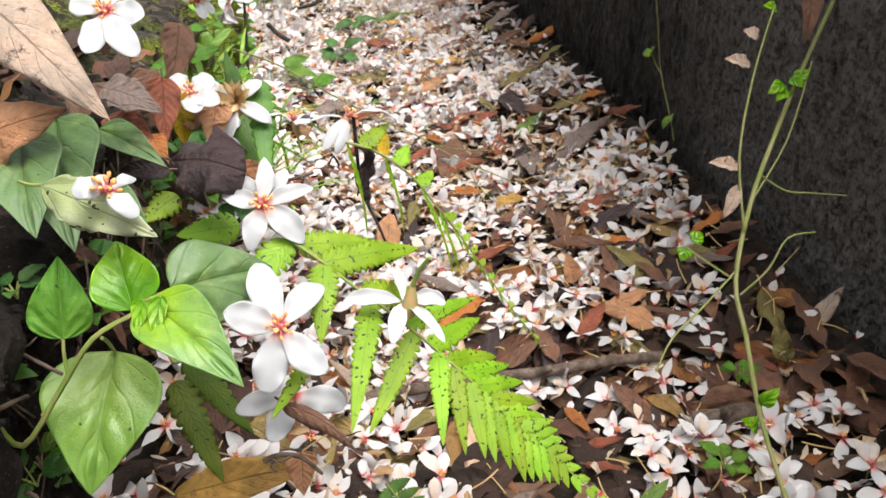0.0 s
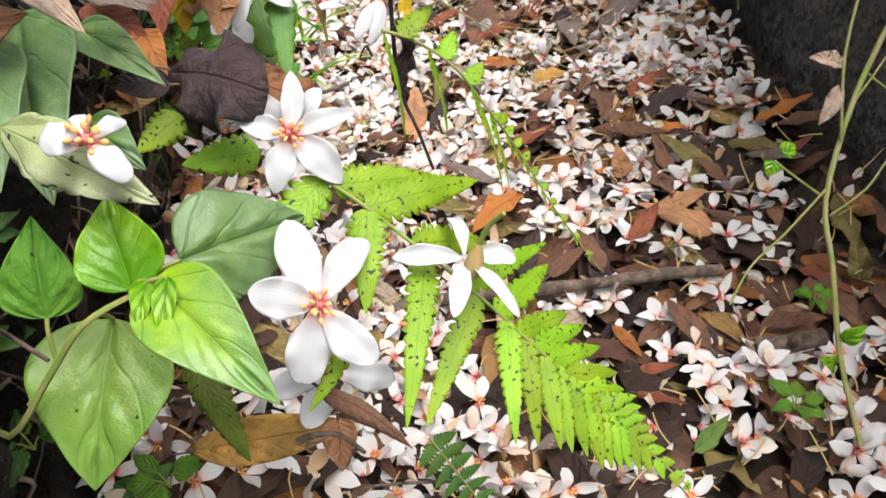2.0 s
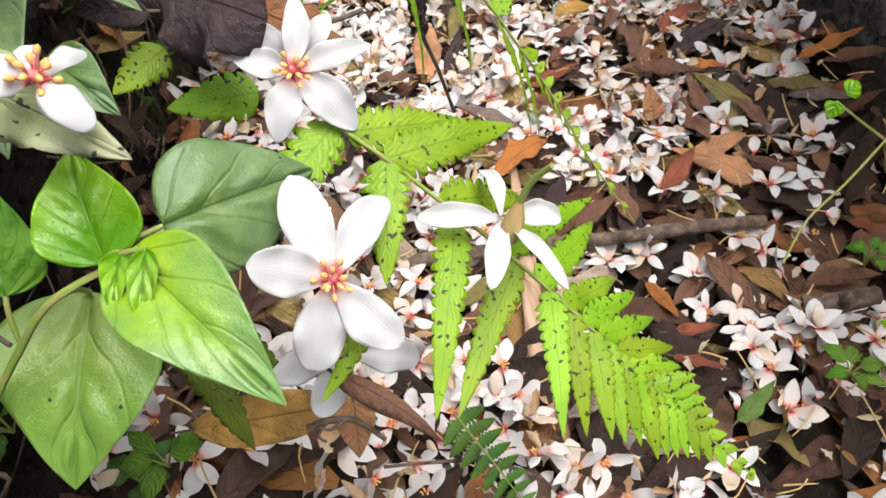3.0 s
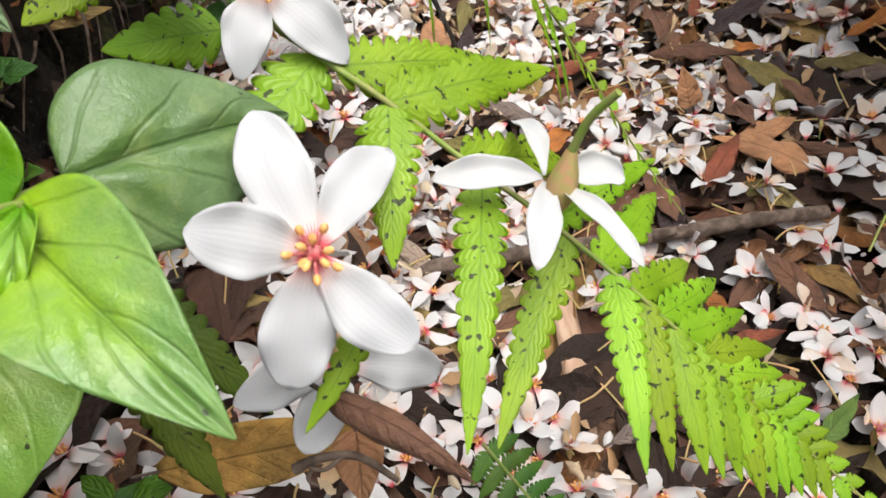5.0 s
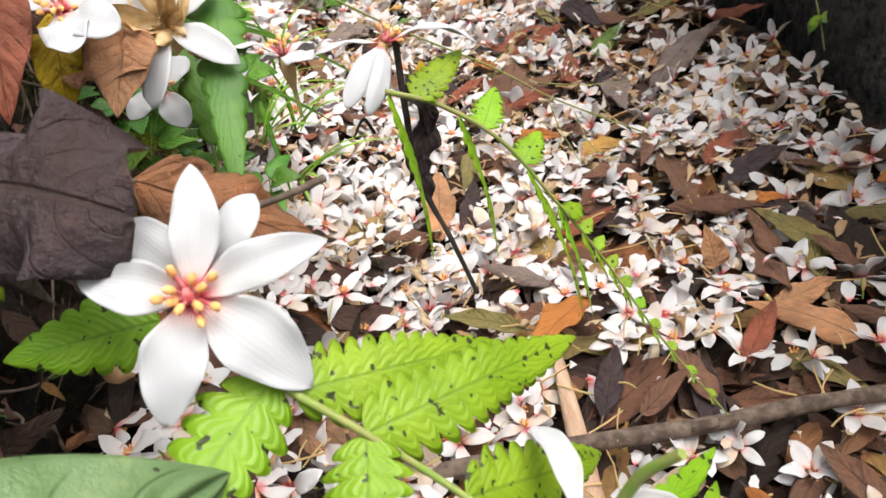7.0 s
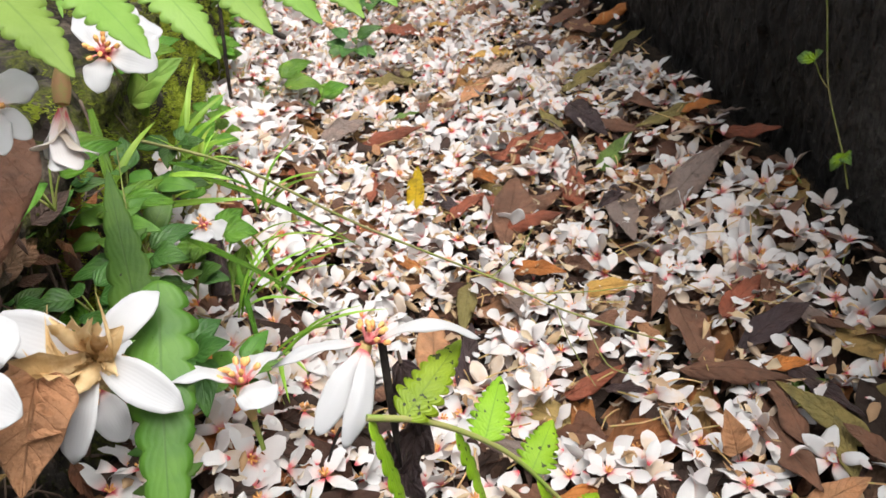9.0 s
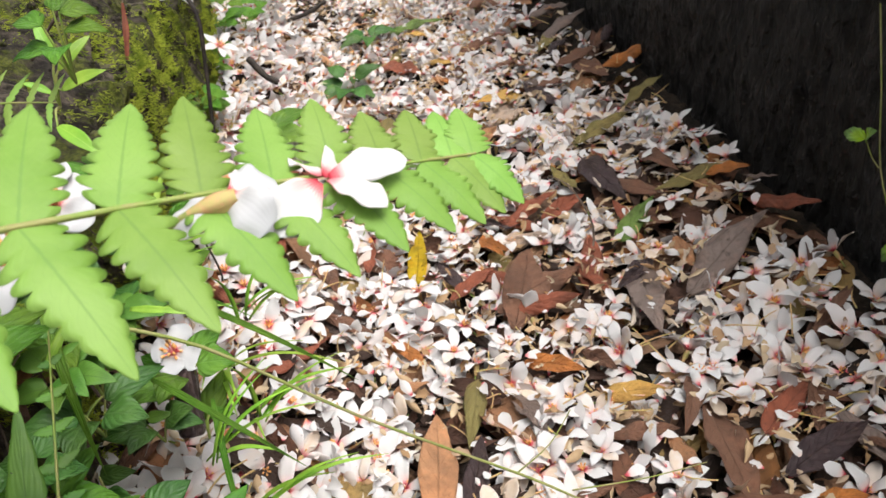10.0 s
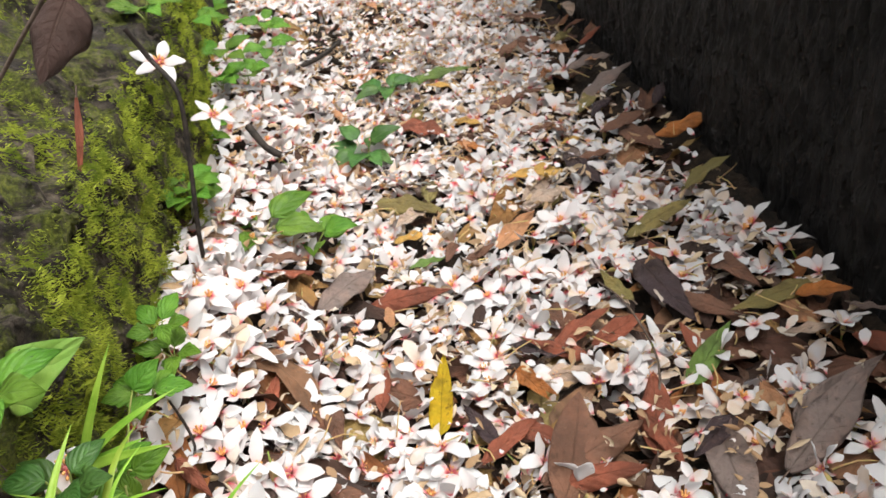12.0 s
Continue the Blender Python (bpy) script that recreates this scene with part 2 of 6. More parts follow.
def bank_material():
    """Old stone and earth bank, part bare grey-brown, part green with moss."""
    k = Nodes("mossy_bank", 0.85, 0.2)
    col = k.mix(k.step(k.noise(70.0, 6.0, 0.7, (1.0, 1.3, 0.6)), 0.38, 0.72), (0.022, 0.017, 0.012), (0.30, 0.24, 0.185))
    col = k.mix(k.math("MULTIPLY", k.step(k.noise(9.0, 4.0), 0.52, 0.66), 0.55), col, (0.150, 0.135, 0.128))
    col = k.mix(k.math("MULTIPLY", k.step(k.noise(24.0, 6.0, 0.7, (1.0, 1.4, 0.5)), 0.42, 0.58), 0.6), col, (0.018, 0.014, 0.010))
    moss = k.mix(k.step(k.noise(260.0, 4.0, 0.7), 0.35, 0.7), (0.07, 0.09, 0.012), (0.30, 0.34, 0.045))
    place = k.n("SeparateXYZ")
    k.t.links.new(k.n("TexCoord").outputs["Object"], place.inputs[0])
    # Bare near soil under the herbs, darkened in colour for the hollow's shade.
    shaded_hollow = k.math("MULTIPLY", k.math("SUBTRACT", 1.0, k.step(k.math("ADD", place.outputs[1], k.math("MULTIPLY", k.noise(12.0), 0.3)), 0.62, 0.92)), k.step(place.outputs[0], -0.45, -0.25))
    col = k.mix(k.math("MULTIPLY", shaded_hollow, 0.8), col, (0.014, 0.010, 0.008))
    grown = k.math("MULTIPLY", k.step(k.noise(26.0, 6.0, 0.7, (1.0, 1.3, 0.6)), 0.46, 0.58), k.math("SUBTRACT", 1.0, shaded_hollow))
    col = k.mix(k.math("MULTIPLY", grown, 0.7), col, moss)
    col = k.mix(k.math("MULTIPLY", k.step(k.noise(420.0, 3.0, 0.6), 0.64, 0.72), 0.5), col, (0.26, 0.23, 0.20))
    k.bump(k.noise(170.0, 6.0, 0.75, (1.0, 1.2, 0.7)), 1.0, 0.014)
    return k.done(col)


PETAL = petal_material("white_petal", False)
PETAL_BACK = plain_material("white_petal_back", (0.585, 0.59, 0.60), (0.62, 0.61, 0.59), 110.0, 0.55, 0.15, 0.0005, 0.26)
OLD_PETAL = petal_material("fallen_petal", True)
FILAMENT = plain_material("pink_filament", (0.80, 0.34, 0.32), (0.70, 0.12, 0.14), 400.0, 0.5, 0.1, 0.0003, 0.2)
ANTHER = plain_material("orange_anther", (0.85, 0.50, 0.19), (0.79, 0.37, 0.12), 900.0, 0.7, 0.3, 0.0003)
CALYX = plain_material("pinkish_green_calyx", (0.66, 0.38, 0.20), (0.52, 0.46, 0.16), 260.0, 0.45, 0.4, 0.0006, 0.2)
STALK = plain_material("green_stalk", (0.20, 0.30, 0.05), (0.30, 0.28, 0.10), 160.0, 0.5, 0.3, 0.0005)
FERN = leaf_material("bright_fern", (0.20, 0.36, 0.012), (0.32, 0.50, 0.028), (0.15, 0.275, 0.02), 15, 0.12, 0.40, 0.3, 0.30, 0.25)
FERN_PLAIN = leaf_material("fresh_fern", (0.20, 0.36, 0.05), (0.29, 0.46, 0.095), (0.17, 0.31, 0.06), 15, 0.0, 0.5, 0.35, 0.08, 0.25)
# Darker copy of the fern greens, with shade put into the colour.
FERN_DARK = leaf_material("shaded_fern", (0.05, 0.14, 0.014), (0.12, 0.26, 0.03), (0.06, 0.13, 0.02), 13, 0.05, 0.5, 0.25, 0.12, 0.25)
FERN_OLIVE = leaf_material("olive_fern", (0.09, 0.15, 0.014), (0.17, 0.24, 0.03), (0.08, 0.12, 0.02), 13, 0.08, 0.55, 0.25, 0.3, 0.25)
HERB = herb_material("fresh_herb_leaf", (0.34, 0.56, 0.004), (0.17, 0.33, 0.075), (0.10, 0.21, 0.02), 0.085, 0.28, 0.6)
HERB_LIGHT = herb_material("light_herb_leaf", (0.30, 0.45, 0.085), (0.22, 0.40, 0.065), (0.12, 0.25, 0.04), 0.055, 0.30, 0.6)
HERB_YOUNG = herb_material("young_herb_leaf", (0.10, 0.30, 0.002), (0.22, 0.46, 0.005), (0.13, 0.29, 0.01), 0.075, 0.22)
HERB_GREY = herb_material("dull_herb_leaf", (0.115, 0.215, 0.048), (0.175, 0.275, 0.115), (0.045, 0.10, 0.03), 0.06, 0.32)
HERB_MID = leaf_material("mid_green_herb_leaf", (0.075, 0.20, 0.015), (0.17, 0.33, 0.035), (0.17, 0.32, 0.06), 4, 0.03, 0.36, 0.3, 0.8, 0.55)
# Deep green herb copy, darkened further in colour for plants in shade.
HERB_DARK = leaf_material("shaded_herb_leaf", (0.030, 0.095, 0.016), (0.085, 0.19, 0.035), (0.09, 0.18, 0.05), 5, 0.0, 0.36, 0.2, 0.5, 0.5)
HERB_PALE = herb_material("pale_withered_leaf", (0.34, 0.40, 0.17), (0.47, 0.50, 0.31), (0.20, 0.24, 0.11), 0.17, 0.6, 0.2, 2.4)
GRASS = leaf_material("grass_blade", (0.18, 0.38, 0.03), (0.36, 0.56, 0.07), (0.38, 0.56, 0.10), 1, 0.0, 0.4, 0.3, 0.1, 0.0)
LITTER = dead_material("brown_litter")
D_TAN = dead_material("tan_dead_leaf", (0.55, 0.28, 0.14), 0.25)
D_BROWN = dead_material("brown_dead_leaf", (0.20, 0.100, 0.062))
D_RED = dead_material("red_brown_dead_leaf", (0.33, 0.10, 0.055), 0.3, through=0.15)
D_ORANGE = dead_material("orange_dead_leaf", (0.55, 0.20, 0.045), 0.25)
D_YELLOW = dead_material("yellow_dead_leaf", (0.74, 0.53, 0.02), 0.85, through=0.4, patches=(0.12, 0.065, 0.015))
D_GREY = dead_material("grey_brown_dead_leaf", (0.24, 0.185, 0.16), 0.5)
D_DARK = dead_material("dark_purple_dead_leaf", (0.048, 0.032, 0.036), 0.35, 0.33, 0.02, (0.15, 0.09, 0.06))
D_PALE = dead_material("pale_speckled_dead_leaf", (0.52, 0.40, 0.31), 0.9, patches=(0.035, 0.028, 0.024))
D_OLIVE = dead_material("olive_dead_leaf", (0.24, 0.20, 0.065), 0.4)
D_GREEN = dead_material("green_fallen_leaf", (0.14, 0.24, 0.05), 0.25)
D_WET = dead_material("wet_brown_dead_leaf", (0.29, 0.125, 0.055), 0.6, 0.28)
D_UMBER = dead_material("umber_dead_leaf", (0.060, 0.030, 0.022), 0.3)
D_CREAM = dead_material("cream_yellow_dead_leaf", (0.60, 0.36, 0.09), 0.35)
DEADS = [D_TAN, D_BROWN, D_RED, D_ORANGE, D_YELLOW, D_GREY, D_DARK, D_PALE, D_OLIVE, D_GREEN, D_CREAM]
TWIG = plain_material("brown_twig", (0.07, 0.048, 0.035), (0.18, 0.13, 0.10), 120.0, 0.75, 0.7, 0.001)
TWIG_DARK = plain_material("black_twig", (0.015, 0.012, 0.010), (0.05, 0.038, 0.03), 120.0, 0.7, 0.7, 0.001)
VINE = plain_material("green_vine_stem", (0.20, 0.24, 0.05), (0.30, 0.27, 0.12), 90.0, 0.55, 0.5, 0.0008)
BARK_STRIP = plain_material("peeled_strip", (0.40, 0.25, 0.16), (0.52, 0.36, 0.25), 40.0, 0.7, 0.5, 0.001, 0.0, (6.0, 1.0, 1.0))
WILT = plain_material("withered_flower", (0.80, 0.60, 0.33), (0.60, 0.38, 0.16), 150.0, 0.7, 0.6, 0.001, 0.3)
MOSS = plain_material("moss_tuft", (0.17, 0.24, 0.025), (0.60, 0.68, 0.085), 60.0, 0.8, 0.3, 0.001, 0.25)
def remains_material():
    k = Nodes("cream_remains", 0.7, 0.2)
    col = k.ramp(k.random(), [(0.0, (0.70, 0.60, 0.44)), (0.4, (0.62, 0.46, 0.28)), (0.7, (0.40, 0.24, 0.12)), (1.0, (0.76, 0.70, 0.60))])
    k.bump(k.noise(300.0), 0.4, 0.001)
    return k.done(k.mix(k.math("MULTIPLY", k.noise(150.0), 0.5), col, (0.22, 0.12, 0.06)), 0.15)


REMAINS = remains_material()
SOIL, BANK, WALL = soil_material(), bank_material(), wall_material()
EARTH = plain_material("forest_earth", (0.03, 0.024, 0.016), (0.09, 0.07, 0.04), 3.0, 0.9, 0.8, 0.02)


# ---- shapes ----
def grid(P, flip=False):
    """Vertices, faces and texture places of a bent sheet P[row, column]."""
    m, n = P.shape[:2]
    V = P.reshape(-1, 3)
    i = np.arange(m * n).reshape(m, n)
    F = np.stack([i[:-1, :-1], i[:-1, 1:], i[1:, 1:], i[1:, :-1]], -1).reshape(-1, 4)
    vv, uu = np.meshgrid(np.linspace(0, 1, m), np.linspace(0, 1, n), indexing="ij")
    return V, (F[:, ::-1] if flip else F), np.stack([uu, vv], -1).reshape(-1, 2)


def join(*gs):
    V, F, U, k = [], [], [], 0
    for v, f, u in gs:
        V.append(v), F.append(f + k), U.append(u)
        k += len(v)
    return np.concatenate(V), np.concatenate(F), np.concatenate(U)


def solid(g, thick):
    """Gives a sheet thickness: a second skin behind it and a rim."""
    V, F, U = g
    N = np.zeros_like(V)
    fn = np.cross(V[F[:, 2]] - V[F[:, 0]], V[F[:, 3]] - V[F[:, 1]])
    for c in range(4):
        np.add.at(N, F[:, c], fn)
    N /= np.linalg.norm(N, axis=1, keepdims=True) + 1e-12
    E = np.concatenate([F[:, [c, (c + 1) % 4]] for c in range(4)])
    seen = set(map(tuple, E.tolist()))
    rim = np.array([(a, b) for a, b in E.tolist() if (b, a) not in seen])
    k = len(V)
    R = np.stack([rim[:, 1], rim[:, 0], rim[:, 0] + k, rim[:, 1] + k], -1)
    return np.concatenate([V, V - N * thick]), np.concatenate([F, F[:, ::-1] + k, R]), np.concatenate([U, U])


def moved(g, m):
    A = np.array(m)
    return g[0] @ A[:3, :3].T + A[:3, 3], g[1], g[2]


def mesh_of(name, g, mat):
    me = bpy.data.meshes.new(name)
    me.from_pydata(g[0].tolist(), [], g[1].tolist())
    lay = me.uv_layers.new(name="uv")
    idx = np.empty(len(me.loops), dtype=np.int32)
    me.loops.foreach_get("vertex_index", idx)
    lay.data.foreach_set("uv", g[2][idx].astype(np.float32).ravel())
    me.polygons.foreach_set("use_smooth", [True] * len(me.polygons))
    me.materials.append(mat)
    me.update()
    return me


def root(name, at, label, category, group=""):
    e = new(name)
    e.empty_display_size = 0.01
    e.matrix_basis = Matrix.Translation(at)
    return tagged(e, label, category, group)


def part(name, g, mat, parent=None, label=""):
    """One mesh under a thing or a part, its shape given in world metres."""
    top = parent
    while top is not None and top.parent:
        top = top.parent
    if top is not None:
        g = moved(g, top.matrix_basis.inverted())
    o = new(name, mesh_of(name, g, mat))
    o.parent = parent
    return tagged(o, label) if label else o


def unit(v):
    v = np.array(v, float)
    return v / (np.linalg.norm(v) + 1e-12)


def s_petal(v):
    return (0.17 + 0.83 * np.sin(1.5708 * np.clip(v / 0.56, 0, 1)) ** 1.1) * np.clip(1 - (np.clip(v - 0.52, 0, 1) / 0.482) ** 2.2, 0, 1) ** 0.6


def s_point(v):
    return (0.20 + 0.80 * np.sin(1.5708 * np.clip(v / 0.50, 0, 1))) * np.clip(1 - (np.clip(v - 0.40, 0, 1) / 0.602) ** 1.9, 0, 1) ** 0.75


def s_ovate(v):
    return np.sin(np.pi * v ** 0.62) ** 0.85 * (1 - 0.25 * v)


def s_lance(v):
    return np.sin(np.pi * (0.03 + 0.97 * v) ** 0.85) ** 0.9


def s_pinna(v):
    return (0.55 + 0.45 * np.clip(v / 0.12, 0, 1)) * (1 - v ** 1.7) ** 0.9 + 0.02


def s_blade(v):
    return (0.5 + 0.5 * np.clip(v * 5, 0, 1)) * (1 - v ** 2.2)


def blade(base, tip, up, width, shape=s_ovate, rows=14, cols=7, roll=0.0, arc=0.0, wave=0.0, waves=3.0, teeth=0, cut=0.3, fold=0.0, sway=0.0, seed=0, curl=0.0, flute=0.0, quilt=0.0, pairs=3.2):
    """A leaf or petal from base to tip, its upper side towards up. roll bends the edges up, arc lifts the middle, wave ruffles the margin, teeth notch it."""
    base, tip = np.array(base, float), np.array(tip, float)
    y = unit(tip - base)
    L = np.linalg.norm(tip - base)
    z = unit(np.array(up, float) - y * np.dot(up, y))
    x = np.cross(y, z)
    if teeth:
        rows = teeth * 6 + 1
    v = np.linspace(0, 1, rows)[:, None]
    u = np.linspace(-1, 1, cols)[None, :]
    w = shape(v) * width / 2
    if teeth:
        saw = (v * teeth) % 1.0
        w = w * (1.10 - cut * (1 - np.sin(np.pi * saw) ** 0.55) * np.clip(1.15 - v, 0.3, 1))
    rr = random.Random(seed)
    ph, ph2 = rr.uniform(0, 6), rr.uniform(0, 6)
    a = roll * u if roll else u * 1e-4
    k = roll if roll else 1e-4
    X = np.sin(a) / k * w + sway * L * np.sin(np.pi * v)
    Z = (1 - np.cos(a)) / k * w + fold * np.abs(u) * w + arc * L * np.sin(np.pi * v) + wave * w * np.sin(waves * 6.28 * v + ph + 1.5 * np.sign(u)) * u ** 2
    Z = Z + wave * 0.3 * L * np.sin(4.0 * v + ph2) * 0.2
    Z = Z + curl * L * v ** 3 + flute * w * np.sin(5.5 * u + ph) * np.sin(np.pi * v ** 0.8)
    if quilt:
        au = np.abs(u)
        arch = np.abs(np.sin(np.pi * pairs * (v - 0.42 * au ** 0.85 + 0.02 * np.sin(ph + 9 * v)))) ** 0.6
        Z = Z + quilt * width * 0.5 * (arch * np.clip(au * 5, 0, 1) * np.clip(1.3 - au, 0, 1) * np.sin(np.pi * np.clip(v, 0.02, 1)) ** 0.5 - 0.9 * np.exp(-(u / 0.07) ** 2) * (1 - v))
    if teeth:
        Y = v * L + np.abs(u) ** 1.5 * w * 0.26
    else:
        Y = v * L + 0 * u
    P = base + X[..., None] * x + (Y + 0 * X)[..., None] * y + Z[..., None] * z
    return grid(P)


def tube(points, r0, r1, sides=6, rough=0.0, seed=0, smooth=4):
    """A round stem through the points, thinning from r0 to r1."""
    pts = [Vector(p) for p in points]
    if len(pts) > 2 and smooth > 1:
        out = []
        for i in range(len(pts) - 1):
            a, b, c, d = pts[max(i - 1, 0)], pts[i], pts[i + 1], pts[min(i + 2, len(pts) - 1)]
            for j in range(smooth):
                t = j / smooth
                out.append(0.5 * ((2 * b) + (c - a) * t + (2 * a - 5 * b + 4 * c - d) * t * t + (3 * b - a - 3 * c + d) * t ** 3))
        pts = out + [pts[-1]]
    rr = random.Random(seed)
    n = len(pts)
    P = np.zeros((n, sides + 1, 3))
    x = None
    for i, p in enumerate(pts):
        d = (pts[min(i + 1, n - 1)] - pts[max(i - 1, 0)]).normalized()
        x = (x - d * x.dot(d)).normalized() if x is not None and (x - d * x.dot(d)).length > 1e-6 else d.orthogonal().normalized()
        y = d.cross(x)
        r = (r0 + (r1 - r0) * i / (n - 1)) * (1 + rough * rr.uniform(-1, 1))
        for s in range(sides + 1):
            q = 2 * math.pi * s / sides
            P[i, s] = p + x * math.cos(q) * r + y * math.sin(q) * r
    caps = []
    for i in (0, n - 1):
        ring = P[i]
        mid = ring[:-1].mean(0)
        caps.append(grid(np.stack([np.repeat(mid[None], sides + 1, 0), ring]), flip=(i == 0)))
    return join(grid(P), *caps)


def path_at(points, s):
    """The point at share s along a line of points."""
    q = s * (len(points) - 1)
    i = min(int(q), len(points) - 2)
    return Vector(points[i]).lerp(Vector(points[i + 1]), q - i)


def bead(c, r, stretch=1.0, axis=(0, 0, 1), rings=4, sides=6):
    z = Vector(axis).normalized()
    x = z.orthogonal().normalized()
    y = z.cross(x)
    P = np.zeros((rings + 1, sides + 1, 3))
    for i in range(rings + 1):
        for s in range(sides + 1):
            a, b = math.pi * i / rings, 2 * math.pi * s / sides
            P[i, s] = Vector(c) + (x * math.cos(b) + y * math.sin(b)) * math.sin(a) * r - z * math.cos(a) * r * stretch
    return grid(P)


# ---- the ditch: floor, dark wall, mossy bank ----
def ease(a):
    a = min(1.0, max(0.0, a))
    return a * a * (3 - 2 * a)


def floor_z(x, y):
    lump = noise.noise((x * 14, y * 14, 0.3)) * 0.008 + noise.noise((x * 40, y * 40, 5.1)) * 0.003
    return 0.10 * ease((-0.01 - x) / 0.15) + 0.03 * ease((x - 0.30) / 0.1) + lump


def sheet(name, fx, fy, nx, ny, fn, mat, label, category, thick=0.0):
    P = np.array([[fn(a, b) for a in np.linspace(*fx, nx)] for b in np.linspace(*fy, ny)])
    g = grid(P)
    o = new(name, mesh_of(name, solid(g, thick) if thick else g, mat))
    return tagged(o, label, category, kind="structure")


ground = sheet("ground", (-40, 40), (-40, 40), 9, 9, lambda a, b: (a, b, -0.08), EARTH, "dark forest earth that runs out under the trees", "ground")
floor = sheet("floor", (-0.45, 0.47), (-1.2, 5.0), 80, 420, lambda a, b: (a, b, floor_z(a, b) - 0.012), SOIL, "dark damp soil floor of the ditch under fallen flowers", "ditch floor")


def wall_face(a, b):
    """a along the wall, b up it."""
    d = noise.noise((a * 9, b * 5, 2.0)) * 0.007 + abs(noise.noise((a * 55, b * 20, 7.0))) * 0.007 + noise.noise((a * 150, b * 60, 3.0)) * 0.0035
    return (0.398 - 0.030 * ease((a - 1.0) / 1.3) + d, a, b)


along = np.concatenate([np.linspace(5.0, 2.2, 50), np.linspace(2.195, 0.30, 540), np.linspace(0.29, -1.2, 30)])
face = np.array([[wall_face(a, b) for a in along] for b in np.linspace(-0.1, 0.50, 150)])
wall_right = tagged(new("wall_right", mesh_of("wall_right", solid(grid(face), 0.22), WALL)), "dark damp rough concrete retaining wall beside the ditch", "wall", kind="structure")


def bank_point(y, s):
    """Profile of the old mossy bank: s from 0 at its foot, past 0.5 at the upper edge, to 1 far back."""
    near = 1 - ease((y - 0.50) / 0.35)
    foot, edge, top = -0.165 - 0.085 * near, -0.160 - 0.005 * near, 0.262 + 0.03 * near
    foot += -0.06 * ease((y - 1.3) / 0.8)
    edge += -0.05 * ease((y - 1.3) / 0.8)
    if s < 0.55:
        q = s / 0.55
        x, z = foot + (edge - foot) * q, -0.05 + (top + 0.05) * q
        x -= 0.012 * math.sin(math.pi * q)
    else:
        q = (s - 0.55) / 0.45
        x, z = edge - 1.6 * q ** 1.6 - 0.02 * math.sqrt(q), top + 0.55 * q ** 1.3
    n1 = noise.noise((x * 8 + 3, y * 9, z * 9)) * 0.022 + noise.noise((x * 30, y * 38, z * 22)) * 0.019 + noise.noise((x * 80, y * 95, z * 60)) * 0.012
    return (x + n1, y, z + n1 * 0.5 * (s > 0.5))


ledge = sheet("ground_ledge", (0.60, 40.0), (5.0, -1.2), 12, 20, lambda a, b: (a, b, 0.50 + 0.06 * noise.noise((a * 2, b * 2, 1.0))), EARTH, "earth level behind the top of the dark wall", "ground")
upland = sheet("ground_upland", (-40.0, -1.70), (-40.0, 40.0), 9, 20, lambda a, b: (a, b, 0.74 + 0.05 * noise.noise((a * 0.5, b * 0.5, 1.0))), EARTH, "earth level behind the crown of the mossy bank", "ground")
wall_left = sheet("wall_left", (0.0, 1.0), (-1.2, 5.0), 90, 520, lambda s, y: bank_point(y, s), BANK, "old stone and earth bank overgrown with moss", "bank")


# ---- flowers ----
def stamens(c, axis, parent, size=1.0, n=9, seed=0, single=True):
    """Pink filaments and orange anthers in the throat: each a part of its own, or one small heart on blossoms far off."""
    rr = random.Random(seed)
    z = Vector(axis).normalized()
    x = z.orthogonal().normalized()
    y = z.cross(x)
    c = Vector(c)
    rods, tips = [], []
    for i in range(n):
        a = 6.283 * i / n + rr.uniform(-0.3, 0.3)
        out = (0.0026 + 0.0022 * (i % 2)) * size
        high = (0.0062 - 0.0018 * (i % 2)) * size * rr.uniform(0.85, 1.15)
        d = x * math.cos(a) + y * math.sin(a)
        tip = c + d * out * 1.15 + z * high * 0.85
        rods.append(tube([c + d * 0.0008, c + d * out * 0.7 + z * high * 0.6, tip], 0.0005 * size, 0.0004 * size, 4, smooth=2))
        tips.append(bead(tip, (0.00105 if single else 0.00082) * size, 1.5, d + z * 0.8, 3, 5))
    if single:
        part("pistil", bead(c + z * 0.0012, 0.0020 * size, 1.0, z), FILAMENT, parent, "pink pistil")
        for r, t in zip(rods, tips):
            o = part("stamen", r, FILAMENT, parent, "pink stamen")
            part("anther", t, ANTHER, o, "orange anther")
    else:
        o = part("flower_heart", join(*rods), FILAMENT, parent, "pink flower heart")
        part("pollen_crown", join(*tips), ANTHER, o, "orange pollen crown")


def calyx_part(c, axis, parent, size=1.0, stalk=0.012, bend=(0, 0, 0)):
    """The pinkish tube behind the petals with a short green stalk; axis points out of its back."""
    c, z = Vector(c), Vector(axis).normalized()
    P = []
    x = z.orthogonal().normalized()
    y = z.cross(x)
    for s, r in ((-0.001, 0.0017), (0.001, 0.0023), (0.0035, 0.0025), (0.006, 0.0021), (0.0085, 0.0014), (0.0105, 0.0009)):
        P.append([c + z * s * size + (x * math.cos(q * 0.5236) + y * math.sin(q * 0.5236)) * r * (1 + 0.10 * (-1) ** q) * size for q in range(13)])
    o = part("calyx", grid(np.array(P)), CALYX, parent, "pinkish green calyx tube")
    a = c + z * 0.0105 * size
    part("stalk", tube([a, a + z * stalk * 0.5 + Vector(bend) * 0.3, a + z * stalk + Vector(bend)], 0.0009 * size, 0.0007 * size, 5), STALK, o, "thin green flower stalk")


